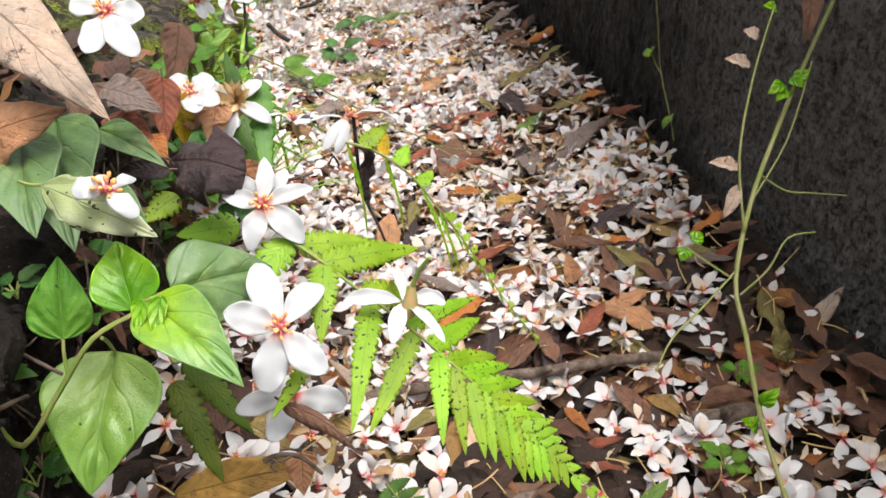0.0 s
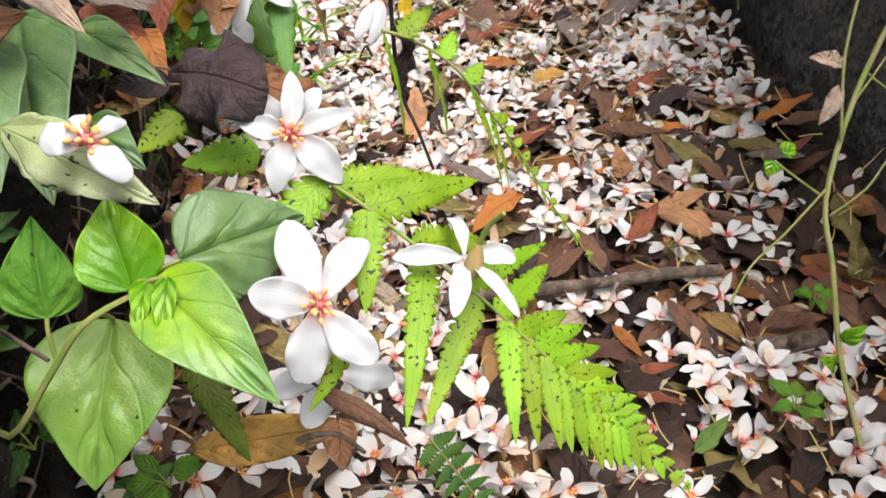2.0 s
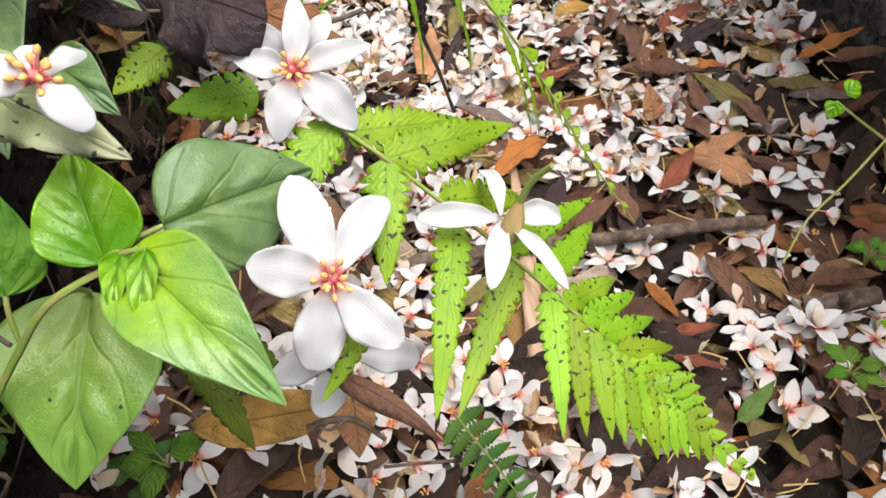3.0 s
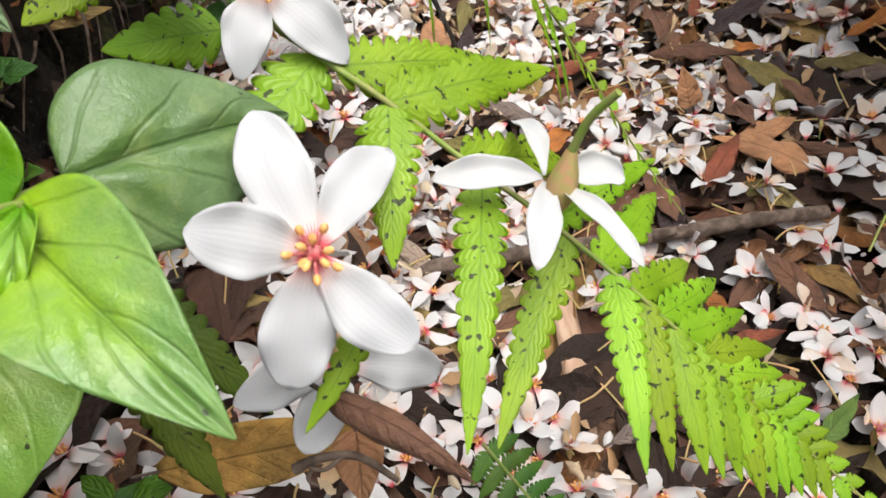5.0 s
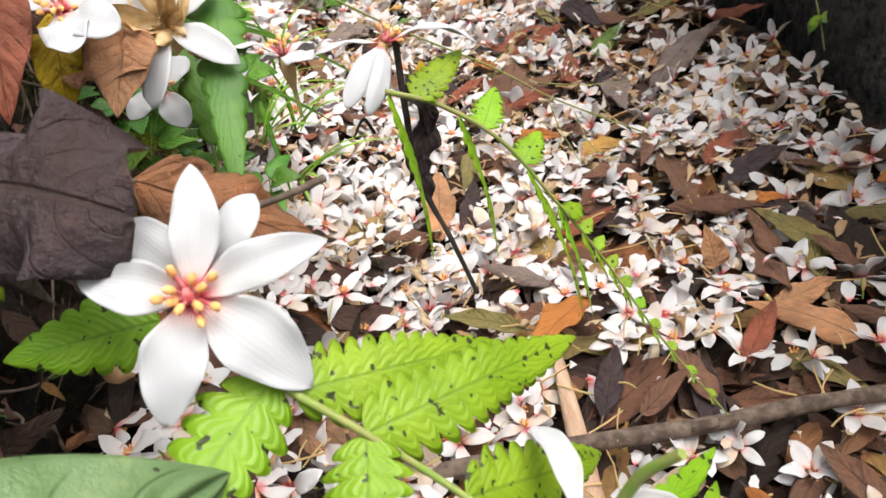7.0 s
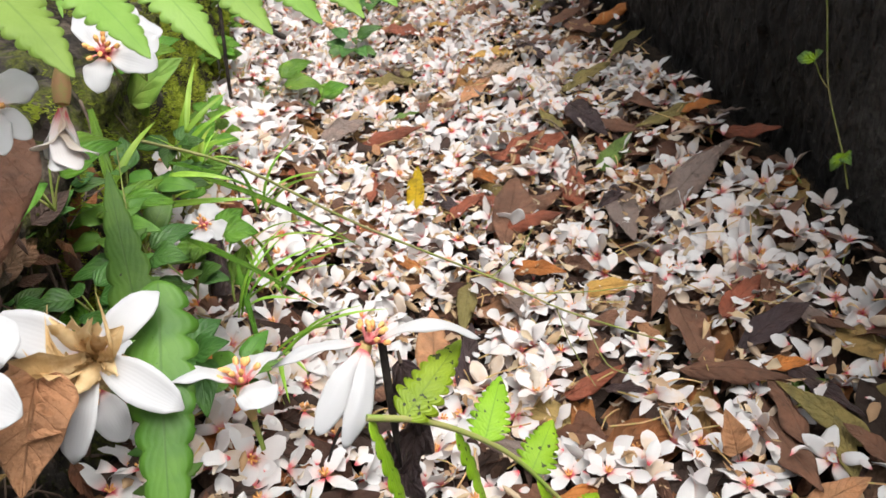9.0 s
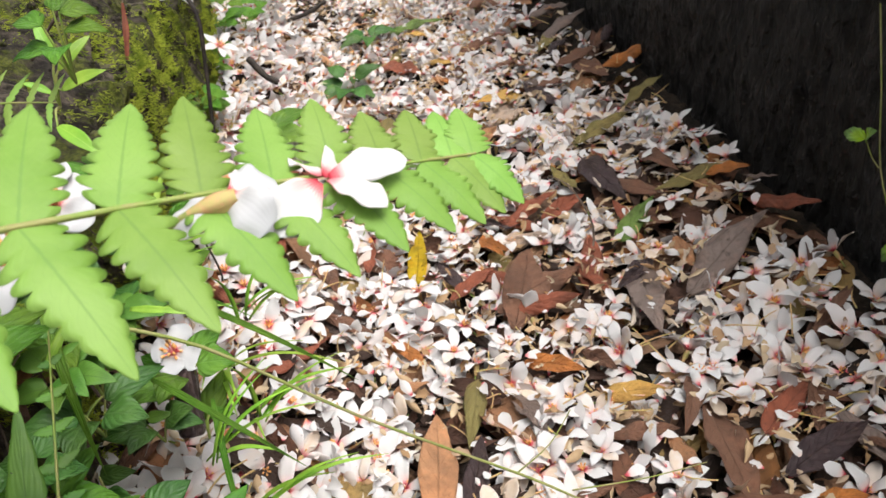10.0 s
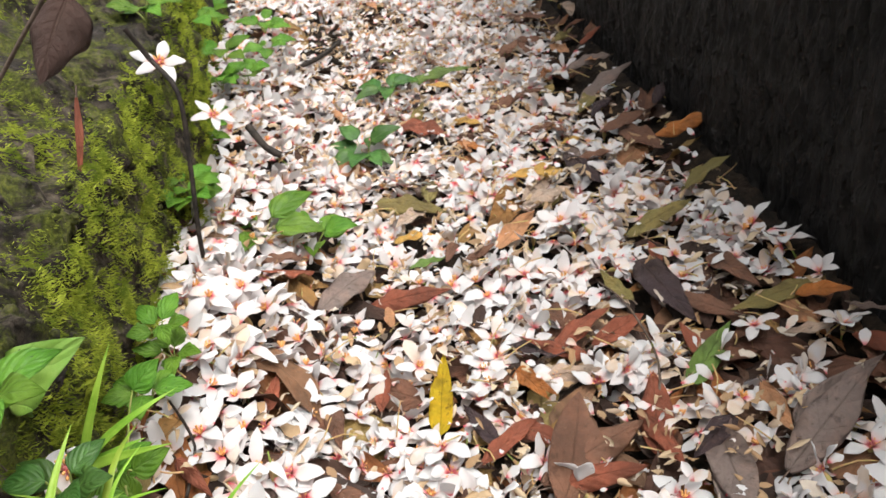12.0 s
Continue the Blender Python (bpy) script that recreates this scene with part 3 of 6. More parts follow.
def flower(name, c, axis, tips, label, widths=0.0155, mat=None, group="", roll=0.15, arc=0.07, seed=0, calyx=True, heart=True, hero=True, stalk=0.010, shape=None):
    """A tung blossom with petals reaching to the given tips; axis looks out of its throat."""
    mat = mat or PETAL
    e = root(name, c, label, "flower", group)
    rr = random.Random(seed)
    ax = unit(axis)
    for i, t in enumerate(tips):
        d = unit(np.array(t, float) - np.array(c, float))
        b = np.array(c, float) + d * 0.0012
        w = widths[i] if isinstance(widths, (list, tuple)) else widths
        g = blade(b, t, ax, w, shape or s_petal, 22 if hero else 7, 13 if hero else 5, roll * rr.uniform(0.5, 1.4), arc * rr.uniform(0.6, 1.3), 0.16, 2.1, seed=seed * 7 + i, sway=rr.uniform(-0.05, 0.05), curl=rr.uniform(-0.12, 0.06), flute=0.04)
        part("petal", solid(g, 0.00025), mat, e)
    if heart:
        stamens(np.array(c) + ax * 0.0006, ax, e, 0.95, 11, seed)
    if calyx:
        calyx_part(np.array(c) - ax * 0.001, -ax, e, 1.0, stalk)
    return e


FLOWER_A = flower("tung_flower", (-0.0466, 0.2775, 0.2800), (0.16, -0.73, 0.68), [(-0.0543, 0.3040, 0.2985), (-0.0286, 0.3130, 0.2745), (-0.0302, 0.2618, 0.2632), (-0.0575, 0.2600, 0.2595), (-0.0672, 0.2740, 0.2955)], "fresh white tung blossom with a crimson throat, over the ditch", [0.0150, 0.0130, 0.0140, 0.0156, 0.0146], seed=3, roll=0.22, arc=0.035)
FLOWER_B = flower("tung_flower", (0.0088, 0.3115, 0.2572), (-0.25, 0.45, -0.85), [(-0.0196, 0.3108, 0.2657), (0.0058, 0.3375, 0.2564), (0.0288, 0.3125, 0.2502), (0.0240, 0.2806, 0.2512), (0.0000, 0.2832, 0.2560)], "white tung blossom on the fern frond, seen from its calyx", [0.0104, 0.0078, 0.0122, 0.0066, 0.0090], mat=PETAL_BACK, roll=-0.8, arc=-0.13, seed=5, calyx=False, heart=False)
calyx_part((0.0102, 0.3055, 0.2540), (0.26, 0.08, 0.88), FLOWER_B, 1.45, 0.020, (0.0040, -0.0062, -0.0020))
FLOWER_C = flower("tung_flower", (-0.0513, 0.2850, 0.2345), (0.1, -0.75, 0.5), [(-0.0273, 0.2854, 0.2225), (-0.0748, 0.2728, 0.2420), (-0.0632, 0.2672, 0.2250)], "white tung blossom half hidden behind another", [0.0135, 0.0115, 0.0125], seed=8, heart=False)
FLOWER_E = flower("tung_flower", (-0.0509, 0.3458, 0.3063), (0.16, -0.74, 0.66), [(-0.0460, 0.3620, 0.3245), (-0.0246, 0.3495, 0.3092), (-0.0338, 0.3350, 0.2870), (-0.0600, 0.3295, 0.2915), (-0.0686, 0.3470, 0.3145)], "fresh white tung blossom resting on leaf litter above a fern", [0.0096, 0.0094, 0.0146, 0.0122, 0.0108], seed=11, shape=s_point, roll=0.4)
FLOWER_E2 = flower("tung_flower", (-0.0495, 0.3520, 0.3050), (0.1, -0.60, 0.75), [(-0.0366, 0.3585, 0.3170), (-0.0606, 0.3590, 0.3170)], "white tung blossom lying behind another", [0.0085, 0.0090], seed=12, heart=False, calyx=False)
FLOWER_D = flower("tung_flower", (-0.0996, 0.2885, 0.3519), (0.35, -0.45, 0.80), [(-0.1112, 0.2860, 0.3559), (-0.1065, 0.3046, 0.3520), (-0.0901, 0.2985, 0.3511), (-0.0877, 0.2766, 0.3451)], "curled white tung blossom on a pale withered leaf", [0.012, 0.006, 0.006, 0.010], roll=-0.9, arc=0.28, seed=14, calyx=False)

# blossoms caught among the plants at the brow of the bank
WILTED = root("withered_flower", (-0.0710, 0.4895, 0.3127), "withered brown tung blossom with white petals about it", "flower")
rw = random.Random(4)
part("crumpled_heart", join(*[blade((-0.0706, 0.4885, 0.3114), Vector((-0.0706, 0.4885, 0.3114)) + Vector((rw.uniform(-0.016, 0.011), rw.uniform(-0.006, 0.006), rw.uniform(-0.010, 0.014))), (rw.uniform(-1, 1), -1, rw.uniform(-1, 1)), rw.uniform(0.003, 0.007), s_petal, 8, 5, rw.uniform(-3, 3), 0.3, 0.6, 3, seed=i, curl=rw.uniform(-0.8, 0.8)) for i in range(44)]), WILT, WILTED, "crumpled brown flower heart")
for tip, w in (((-0.0536, 0.5013, 0.3188), 0.010), ((-0.0504, 0.4750, 0.2988), 0.011), ((-0.0813, 0.4717, 0.2917), 0.010), ((-0.0952, 0.4954, 0.3248), 0.013)):
    part("petal", solid(blade((-0.0718, 0.4895, 0.3109), tip, (0.1, -0.6, 0.7), w, s_petal, 10, 7, 0.4, 0.12, 0.1, seed=3), 0.00025), PETAL, WILTED)
FLOWER_G = flower("tung_flower", (-0.0371, 0.4847, 0.2943), (0.0, 0.25, 1.0), [(-0.0555, 0.4855, 0.3012), (-0.0295, 0.5028, 0.2877), (-0.0297, 0.4726, 0.2967), (-0.0463, 0.5012, 0.2894)], "white tung blossom upright on its yellowish calyx", [0.008, 0.009, 0.012, 0.009], roll=-0.5, arc=0.16, seed=21)
FLOWER_H = flower("tung_flower", (-0.0032, 0.5025, 0.2838), (0.55, 0.2, 0.6), [(0.0312, 0.5034, 0.2789), (-0.0131, 0.4749, 0.2715), (-0.0314, 0.4988, 0.2870), (-0.0215, 0.4803, 0.2734)], "drooping white tung blossom with arched petals and a yellow calyx", [0.009, 0.009, 0.007, 0.009], roll=-0.6, arc=0.15, seed=23)
FLOWER_I = flower("tung_flower", (-0.0642, 0.5231, 0.3675), (-0.1, -0.5, -0.6), [(-0.0722, 0.5136, 0.3601), (-0.0666, 0.5066, 0.3575), (-0.0612, 0.5055, 0.3564), (-0.0567, 0.5106, 0.3570), (-0.0632, 0.5180, 0.3531), (-0.0725, 0.5199, 0.3552)], "half-withered pinkish tung blossom hanging with its petals down", [0.007, 0.008, 0.008, 0.007, 0.008, 0.008], roll=0.5, arc=0.2, seed=25, heart=False, mat=OLD_PETAL, stalk=0.004)
FLOWER_Q = flower("tung_flower", (-0.0737, 0.6006, 0.3558), (0.1, -0.6, 0.6), [(-0.0555, 0.5902, 0.3509), (-0.0762, 0.5860, 0.3485), (-0.0829, 0.6202, 0.3659), (-0.0685, 0.6137, 0.3576)], "white tung blossom among the plants at the brow", [0.012, 0.010, 0.011, 0.008], seed=26)
FLOWER_R = flower("tung_flower", (-0.0853, 0.5307, 0.3682), (0.1, -0.6, 0.6), [(-0.0754, 0.5411, 0.3716), (-0.0745, 0.5201, 0.3623), (-0.0809, 0.5168, 0.3605), (-0.0924, 0.5401, 0.3725)], "white tung blossom lying on the brow of the bank", [0.012, 0.007, 0.008, 0.011], seed=28)
FLOWER_S = flower("tung_flower", (-0.0883, 0.5127, 0.2819), (0.1, -0.6, 0.7), [(-0.0798, 0.4966, 0.2726), (-0.0780, 0.5255, 0.2878), (-0.0985, 0.5268, 0.2886), (-0.1007, 0.5036, 0.2777)], "white tung blossom caught among dead leaves at the brow", [0.011, 0.010, 0.010, 0.009], seed=54)
FLOWER_O = flower("tung_flower", (-0.1245, 0.4625, 0.3839), (0.1, -0.7, 0.6), [(-0.1345, 0.4365, 0.3691), (-0.1077, 0.4320, 0.3663), (-0.1032, 0.4580, 0.3803), (-0.1211, 0.4957, 0.3998), (-0.1431, 0.4698, 0.3927)], "white tung blossom with a crimson throat above the litter", 0.016, seed=51)
FLOWER_P = flower("tung_flower", (-0.0942, 0.4717, 0.3278), (0.1, -0.6, 0.7), [(-0.0798, 0.4798, 0.3335), (-0.0766, 0.4564, 0.3250), (-0.1042, 0.4789, 0.3377), (-0.0897, 0.4511, 0.3238)], "white tung blossom with a red throat in the litter", 0.014, seed=52)
FLOWER_J = flower("tung_flower", (-0.0756, 0.6388, 0.3499), (0.1, -0.5, 0.8), [(-0.0788, 0.6554, 0.3567), (-0.0639, 0.6490, 0.3482), (-0.0645, 0.6339, 0.3435), (-0.0860, 0.6451, 0.3586), (-0.0808, 0.6292, 0.3441)], "white tung blossom among the plants on the bank", 0.013, seed=27)
FLOWER_K = flower("tung_flower", (-0.1437, 1.2562, 0.2636), (0.3, -0.6, 0.7), [(-0.1391, 1.2769, 0.2770), (-0.1201, 1.2487, 0.2626), (-0.1312, 1.2365, 0.2526), (-0.1626, 1.2442, 0.2626), (-0.1678, 1.2649, 0.2754)], "pinkish white tung blossom caught on a dark twig", 0.0115, OLD_PETAL, roll=-0.5, arc=0.16, shape=s_point, seed=29)
FLOWER_L = flower("tung_flower", (-0.1393, 1.3614, 0.1689), (0.4, -0.5, 0.75), [(-0.1576, 1.3822, 0.1812), (-0.1265, 1.3790, 0.1781), (-0.1169, 1.3467, 0.1661), (-0.1350, 1.3381, 0.1610), (-0.1610, 1.3527, 0.1727)], "white tung blossom on small herbs at the foot of the bank", 0.0100, OLD_PETAL, roll=0.5, shape=s_point, seed=31)
FLOWER_M = flower("tung_flower", (-0.1093, 0.7599, 0.1921), (0.1, -0.6, 0.8), [(-0.1031, 0.7761, 0.1985), (-0.0918, 0.7518, 0.1870), (-0.1092, 0.7444, 0.1872), (-0.1197, 0.7576, 0.1967)], "white tung blossom stuck on a dark rotten stick", 0.014, seed=33)


# ---- ferns ----
def frond(name, rachis, leaves, label, mat, r0=0.0011):
    """A fern frond: a stem through the points and toothed leaflets (share along it, tip, width, teeth)."""
    e = root(name, rachis[0], label, "fern")
    part("rachis", tube(rachis, r0, r0 * 0.35, 6), STALK, e, "hairy green fern stem")
    for i, (s, tip, w, teeth, up, arc) in enumerate(leaves):
        g = blade(path_at(rachis, s), tip, up, w * 1.12, s_pinna, 40, 7, -0.25, arc, 0.10, 2.0, teeth + (2 if teeth > 8 else 1), 0.50, seed=i)
        part("leaflet", solid(g, 0.0002), mat, e)
    return e


def fine_rachis(points, smooth=6):
    pts = [Vector(p) for p in points]
    out = []
    for i in range(len(pts) - 1):
        a, b, c, d = pts[max(i - 1, 0)], pts[i], pts[i + 1], pts[min(i + 2, len(pts) - 1)]
        for j in range(smooth):
            t = j / smooth
            out.append(0.5 * ((2 * b) + (c - a) * t + (2 * a - 5 * b + 4 * c - d) * t * t + (3 * b - a - 3 * c + d) * t ** 3))
    return out + [pts[-1]]


UP = (0.10, -0.62, 0.78)
R1 = fine_rachis([(-0.0535, 0.3530, 0.2935), (-0.0405, 0.3379, 0.2879), (-0.0273, 0.3305, 0.2772), (-0.0125, 0.3233, 0.2621), (0.0062, 0.3075, 0.2488), (0.0230, 0.2905, 0.2360), (0.0326, 0.2840, 0.2250), (0.0423, 0.2805, 0.2120), (0.0545, 0.2740, 0.1960), (0.0700, 0.2630, 0.1790), (0.0905, 0.2490, 0.1570)])
# leaflets: share along the stem, tip, width, teeth, upper side, arch
HANGING = [
    (0.095, (-0.0765, 0.2990, 0.2765), 0.0165, 9, UP, 0.03),
    (0.205, (-0.0330, 0.2920, 0.2560), 0.0145, 10, UP, 0.05),
    (0.335, (-0.0246, 0.2525, 0.2345), 0.0122, 14, UP, 0.05),
    (0.430, (-0.0176, 0.2560, 0.2280), 0.0110, 12, UP, -0.05),
    (0.485, (0.0140, 0.2450, 0.2230), 0.0098, 12, UP, 0.04),
    (0.540, (0.0240, 0.2528, 0.2060), 0.0092, 11, UP, 0.03),
    (0.615, (0.0330, 0.2523, 0.2015), 0.0098, 10, UP, 0.03),
    (0.660, (0.0378, 0.2518, 0.1982), 0.0092, 10, UP, 0.03),
    (0.705, (0.0450, 0.2545, 0.1885), 0.0090, 9, UP, 0.03),
    (0.745, (0.0508, 0.2535, 0.1812), 0.0086, 8, UP, 0.03),
]
RISING = [
    (0.120, (0.0050, 0.3560, 0.2660), 0.0150, 12, UP, 0.04),
    (0.205, (0.0235, 0.3640, 0.2540), 0.0165, 13, UP, 0.06),
    (0.310, (0.0230, 0.3470, 0.2300), 0.0150, 10, UP, 0.08),
    (0.410, (0.0490, 0.3400, 0.2310), 0.0100, 9, UP, 0.05),
    (0.470, (0.0497, 0.3400, 0.2170), 0.0120, 8, UP, 0.05),
    (0.520, (0.0540, 0.3190, 0.2050), 0.0100, 8, UP, 0.05),
    (0.585, (0.0587, 0.3100, 0.2055), 0.0098, 8, UP, 0.05),
    (0.640, (0.0631, 0.2990, 0.2018), 0.0094, 7, UP, 0.04),
    (0.700, (0.0681, 0.2890, 0.1945), 0.0096, 7, UP, 0.04),
    (0.740, (0.0695, 0.2830, 0.1895), 0.0088, 6, UP, 0.04),
    (0.775, (0.0735, 0.2785, 0.1820), 0.0084, 6, UP, 0.04),
]
ASIDE, DOWNWARD = Vector((0.960, 0.200, -0.180)), Vector((-0.10, -0.801, -0.604))
ENDING = []
for i in range(9):
    q = i / 8
    s = 0.805 + 0.18 * q
    p = path_at(R1, s)
    ENDING.append((s, p + (ASIDE + DOWNWARD * 0.35 * q) * (0.0185 - 0.0155 * q), 0.0080 - 0.0046 * q, 5, UP, 0.03))
    s = 0.775 + 0.21 * q
    p = path_at(R1, s)
    ENDING.append((s, p + (DOWNWARD + ASIDE * (0.10 + 0.2 * q)) * (0.0275 * (1 - q) ** 1.1 + 0.0035), 0.0084 - 0.0048 * q, 7, UP, 0.03))
FERN_A = frond("fern_frond", R1, HANGING + RISING + ENDING, "bright yellow-green fern frond with black specks arching over the ditch", FERN, 0.0010)


def side_frond(name, base, tip, up, label, mat, pairs=14, reach=0.03, width=0.008, sag=0.0, teeth=7, r0=0.0009, droop=0.0, thin=0.9, seed=0, taper=0.55, pace=1.0):
    """A whole frond by rule: pairs of leaflets that shorten towards the tip."""
    base, tip = Vector(base), Vector(tip)
    d = (tip - base)
    z = (Vector(up) - d.normalized() * Vector(up).dot(d.normalized())).normalized()
    x = d.normalized().cross(z)
    line = [base + d * (i / 10) + z * sag * math.sin(math.pi * i / 10) for i in range(11)]
    rr = random.Random(seed)
    rows = []
    for i in range(pairs):
        q = 1 - (1 - (i + 0.6) / pairs) ** pace
        size = reach * (1 - q ** 1.6 * thin) * (0.75 + 0.5 * min(q * 4, 0.5))
        for side in (-1, 1):
            p = path_at(line, min(1, q + 0.01 * side))
            rows.append((q, p + (x * side * 0.93 + d.normalized() * rr.uniform(0.18, 0.34) - z * (droop + rr.uniform(0, 0.15))) * size, width * (1 - taper * q), teeth, tuple(z), 0.05))
    return frond(name, line, rows, label, mat, r0)


# the near frond that hangs over the ditch, and the blossom lying on it
FERN_N = side_frond("fern_frond", (-0.1000, 0.5190, 0.4040), (0.0470, 0.5760, 0.3700), (0.15, -0.42, 1.0), "fresh green fern frond reaching out over the ditch", FERN_PLAIN, 12, 0.041, 0.0160, 0.003, 8, 0.0010, 0.0, 0.60, 2, 0.35, 1.5)
FLOWER_N = flower("tung_flower", (0.0132, 0.5589, 0.3807), (0.55, -0.3, 0.62), [(0.0305, 0.5648, 0.3776), (0.0250, 0.5508, 0.3765), (0.0080, 0.5684, 0.3810), (0.0014, 0.5468, 0.3786), (0.0181, 0.5758, 0.3795)], "white tung blossom lying on a green fern frond", [0.008, 0.008, 0.009, 0.011, 0.007], seed=41, calyx=False, heart=False, mat=OLD_PETAL)
calyx_part((-0.0034, 0.5503, 0.3850), (-0.9, -0.1, -0.1), FLOWER_N, 0.85, 0.008, (-0.004, 0, -0.006))
FLOWER_N2 = flower("tung_flower", (-0.0050, 0.5520, 0.3857), (-0.3, -0.5, 0.7), [(-0.0161, 0.5473, 0.3811), (0.0025, 0.5435, 0.3804), (0.0037, 0.5584, 0.3826)], "white tung blossom with drooping petals on a fern frond", [0.007, 0.012, 0.010], seed=43, heart=False, calyx=False, roll=-0.25, arc=0.10)

# fern with hanging edge-on leaflets behind the first blossoms
R2 = fine_rachis([(-0.0070, 0.4811, 0.2748), (0.0113, 0.4843, 0.2632), (0.0315, 0.4845, 0.2427), (0.0478, 0.4816, 0.2144), (0.0674, 0.4831, 0.1756), (0.0887, 0.4736, 0.1305), (0.1170, 0.4602, 0.0805)])
rows = []
for s, tip, w in ((0.02, (-0.0044, 0.4627, 0.2119), 0.007), (0.22, (0.0211, 0.4709, 0.1991), 0.007), (0.42, (0.0517, 0.4622, 0.1638), 0.008), (0.52, (0.0570, 0.4687, 0.1559), 0.008)):
    rows.append((s, tip, w, 9, (0.9, -0.3, 0.2), 0.04))
for s, tip, w in ((0.10, (0.0251, 0.5073, 0.2728), 0.013), (0.28, (0.0355, 0.5059, 0.2547), 0.012), (0.40, (0.0503, 0.5017, 0.2332), 0.012), (0.55, (0.0624, 0.4944, 0.1988), 0.010)):
    rows.append((s, tip, w, 8, (0.1, -0.5, 0.8), 0.04))
for i in range(9):
    s = 0.60 + 0.043 * i
    p = path_at(R2, s)
    rows.append((s, p + Vector((0.004, -0.004, -0.016)) * (1 - 0.08 * i), 0.006, 6, (0.9, -0.3, 0.2), 0.02))
    rows.append((s, p + Vector((0.006, 0.006, 0.002)) * (1 - 0.08 * i), 0.006, 5, (0.1, -0.5, 0.8), 0.02))
FERN_B = frond("fern_frond", R2, rows, "yellow-green fern frond with leaflets hanging on edge", FERN, 0.0011)

# broad dark fern leaflets at the brow of the bank
FERN_C = root("fern_frond", (-0.0551, 0.4904, 0.3120), "broad toothed green fern leaflets at the brow of the bank", "fern")
for b, t, w in (((-0.0557, 0.5096, 0.3174), (-0.0599, 0.4438, 0.2666), 0.019), ((-0.0700, 0.4989, 0.2614), (-0.0833, 0.5831, 0.3209), 0.021)):
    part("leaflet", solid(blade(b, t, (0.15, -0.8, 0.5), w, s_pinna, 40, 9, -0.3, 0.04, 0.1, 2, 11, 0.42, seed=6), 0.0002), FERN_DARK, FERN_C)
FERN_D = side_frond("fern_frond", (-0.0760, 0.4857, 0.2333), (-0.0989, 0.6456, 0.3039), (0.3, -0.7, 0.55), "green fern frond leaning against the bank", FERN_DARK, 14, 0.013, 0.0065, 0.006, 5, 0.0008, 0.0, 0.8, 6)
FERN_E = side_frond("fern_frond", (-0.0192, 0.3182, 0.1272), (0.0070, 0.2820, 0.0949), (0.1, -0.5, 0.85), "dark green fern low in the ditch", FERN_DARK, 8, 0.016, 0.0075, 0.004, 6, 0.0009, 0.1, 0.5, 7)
FERN_F = root("fern_frond", (-0.1067, 0.3027, 0.2396), "olive green toothed fern leaflets hanging under the herb", "fern")
for b, t, w in (((-0.1060, 0.3010, 0.2440), (-0.0930, 0.2770, 0.1960), 0.0165), ((-0.1010, 0.3120, 0.2480), (-0.0760, 0.2930, 0.2080), 0.0150)):
    part("leaflet", solid(blade(b, t, (0.2, -0.75, 0.55), w, s_pinna, 40, 7, -0.3, 0.05, 0.1, 2, 11, 0.42, seed=5), 0.0002), FERN_OLIVE, FERN_F)
part("rachis", tube([(-0.1100, 0.3180, 0.2500), (-0.1060, 0.3100, 0.2480), (-0.1010, 0.3120, 0.2480)], 0.0010, 0.0007, 6), STALK, FERN_F)
FERN_G = side_frond("fern_frond", (-0.1647, 0.7494, 0.3487), (-0.0983, 0.7335, 0.3488), (0.3, -0.5, 0.8), "fern with narrow arched leaflets on the bank", FERN_PLAIN, 8, 0.022, 0.006, 0.004, 4, 0.0008, 0.0, 0.3, 9)
FERN_H = root("fern_frond", (-0.0918, 0.3487, 0.3021), "short toothed fern leaflets below the litter", "fern")
for b, t, w in (((-0.0684, 0.3698, 0.2846), (-0.0998, 0.3629, 0.2891), 0.0185), ((-0.0404, 0.2766, 0.2571), (-0.0577, 0.2587, 0.2460), 0.0075), ((-0.0946, 0.3709, 0.3078), (-0.1118, 0.3546, 0.3038), 0.0150)):
    part("leaflet", solid(blade(b, t, (0.15, -0.7, 0.6), w, s_pinna, 40, 7, -0.3, 0.05, 0.1, 2, 7, 0.4, seed=4), 0.0002), FERN, FERN_H)


# ---- herb with broad leaves ----
def herb_leaf(parent, base, tip, up, w, mat, roll=0.35, arc=0.08, stalk=None, seed=0, wave=0.06, teeth=0):
    o = part("leaf", solid(blade(base, tip, up, w, s_ovate, 46, 25, roll, arc, wave, 2.0, teeth, 0.12, seed=seed, quilt=0.085), 0.0003), mat, parent)
    if stalk is not None:
        part("leaf_stalk", tube([stalk, (Vector(stalk) + Vector(base)) / 2 + Vector((0, 0, 0.002)), base], 0.0009, 0.0008, 6), STALK, o)
    return o


HERB_A = root("broadleaf_herb", (-0.1044, 0.2759, 0.3026), "low herb with broad pointed bright green leaves on the bank", "plant")
NODE = (-0.1023, 0.2752, 0.3021)
herb_leaf(HERB_A, (-0.0951, 0.2745, 0.3071), (-0.0581, 0.2319, 0.2883), (0.25, -0.60, 0.75), 0.0330, HERB, 0.45, 0.10, NODE, 1)
herb_leaf(HERB_A, (-0.0885, 0.2868, 0.3030), (-0.0500, 0.3225, 0.2840), (0.05, -0.75, 0.65), 0.0440, HERB_GREY, -0.30, 0.08, NODE, 2)
herb_leaf(HERB_A, (-0.1020, 0.2747, 0.3043), (-0.1070, 0.2995, 0.3242), (0.15, -0.70, 0.70), 0.0310, HERB_YOUNG, 0.5, 0.10, NODE, 3)
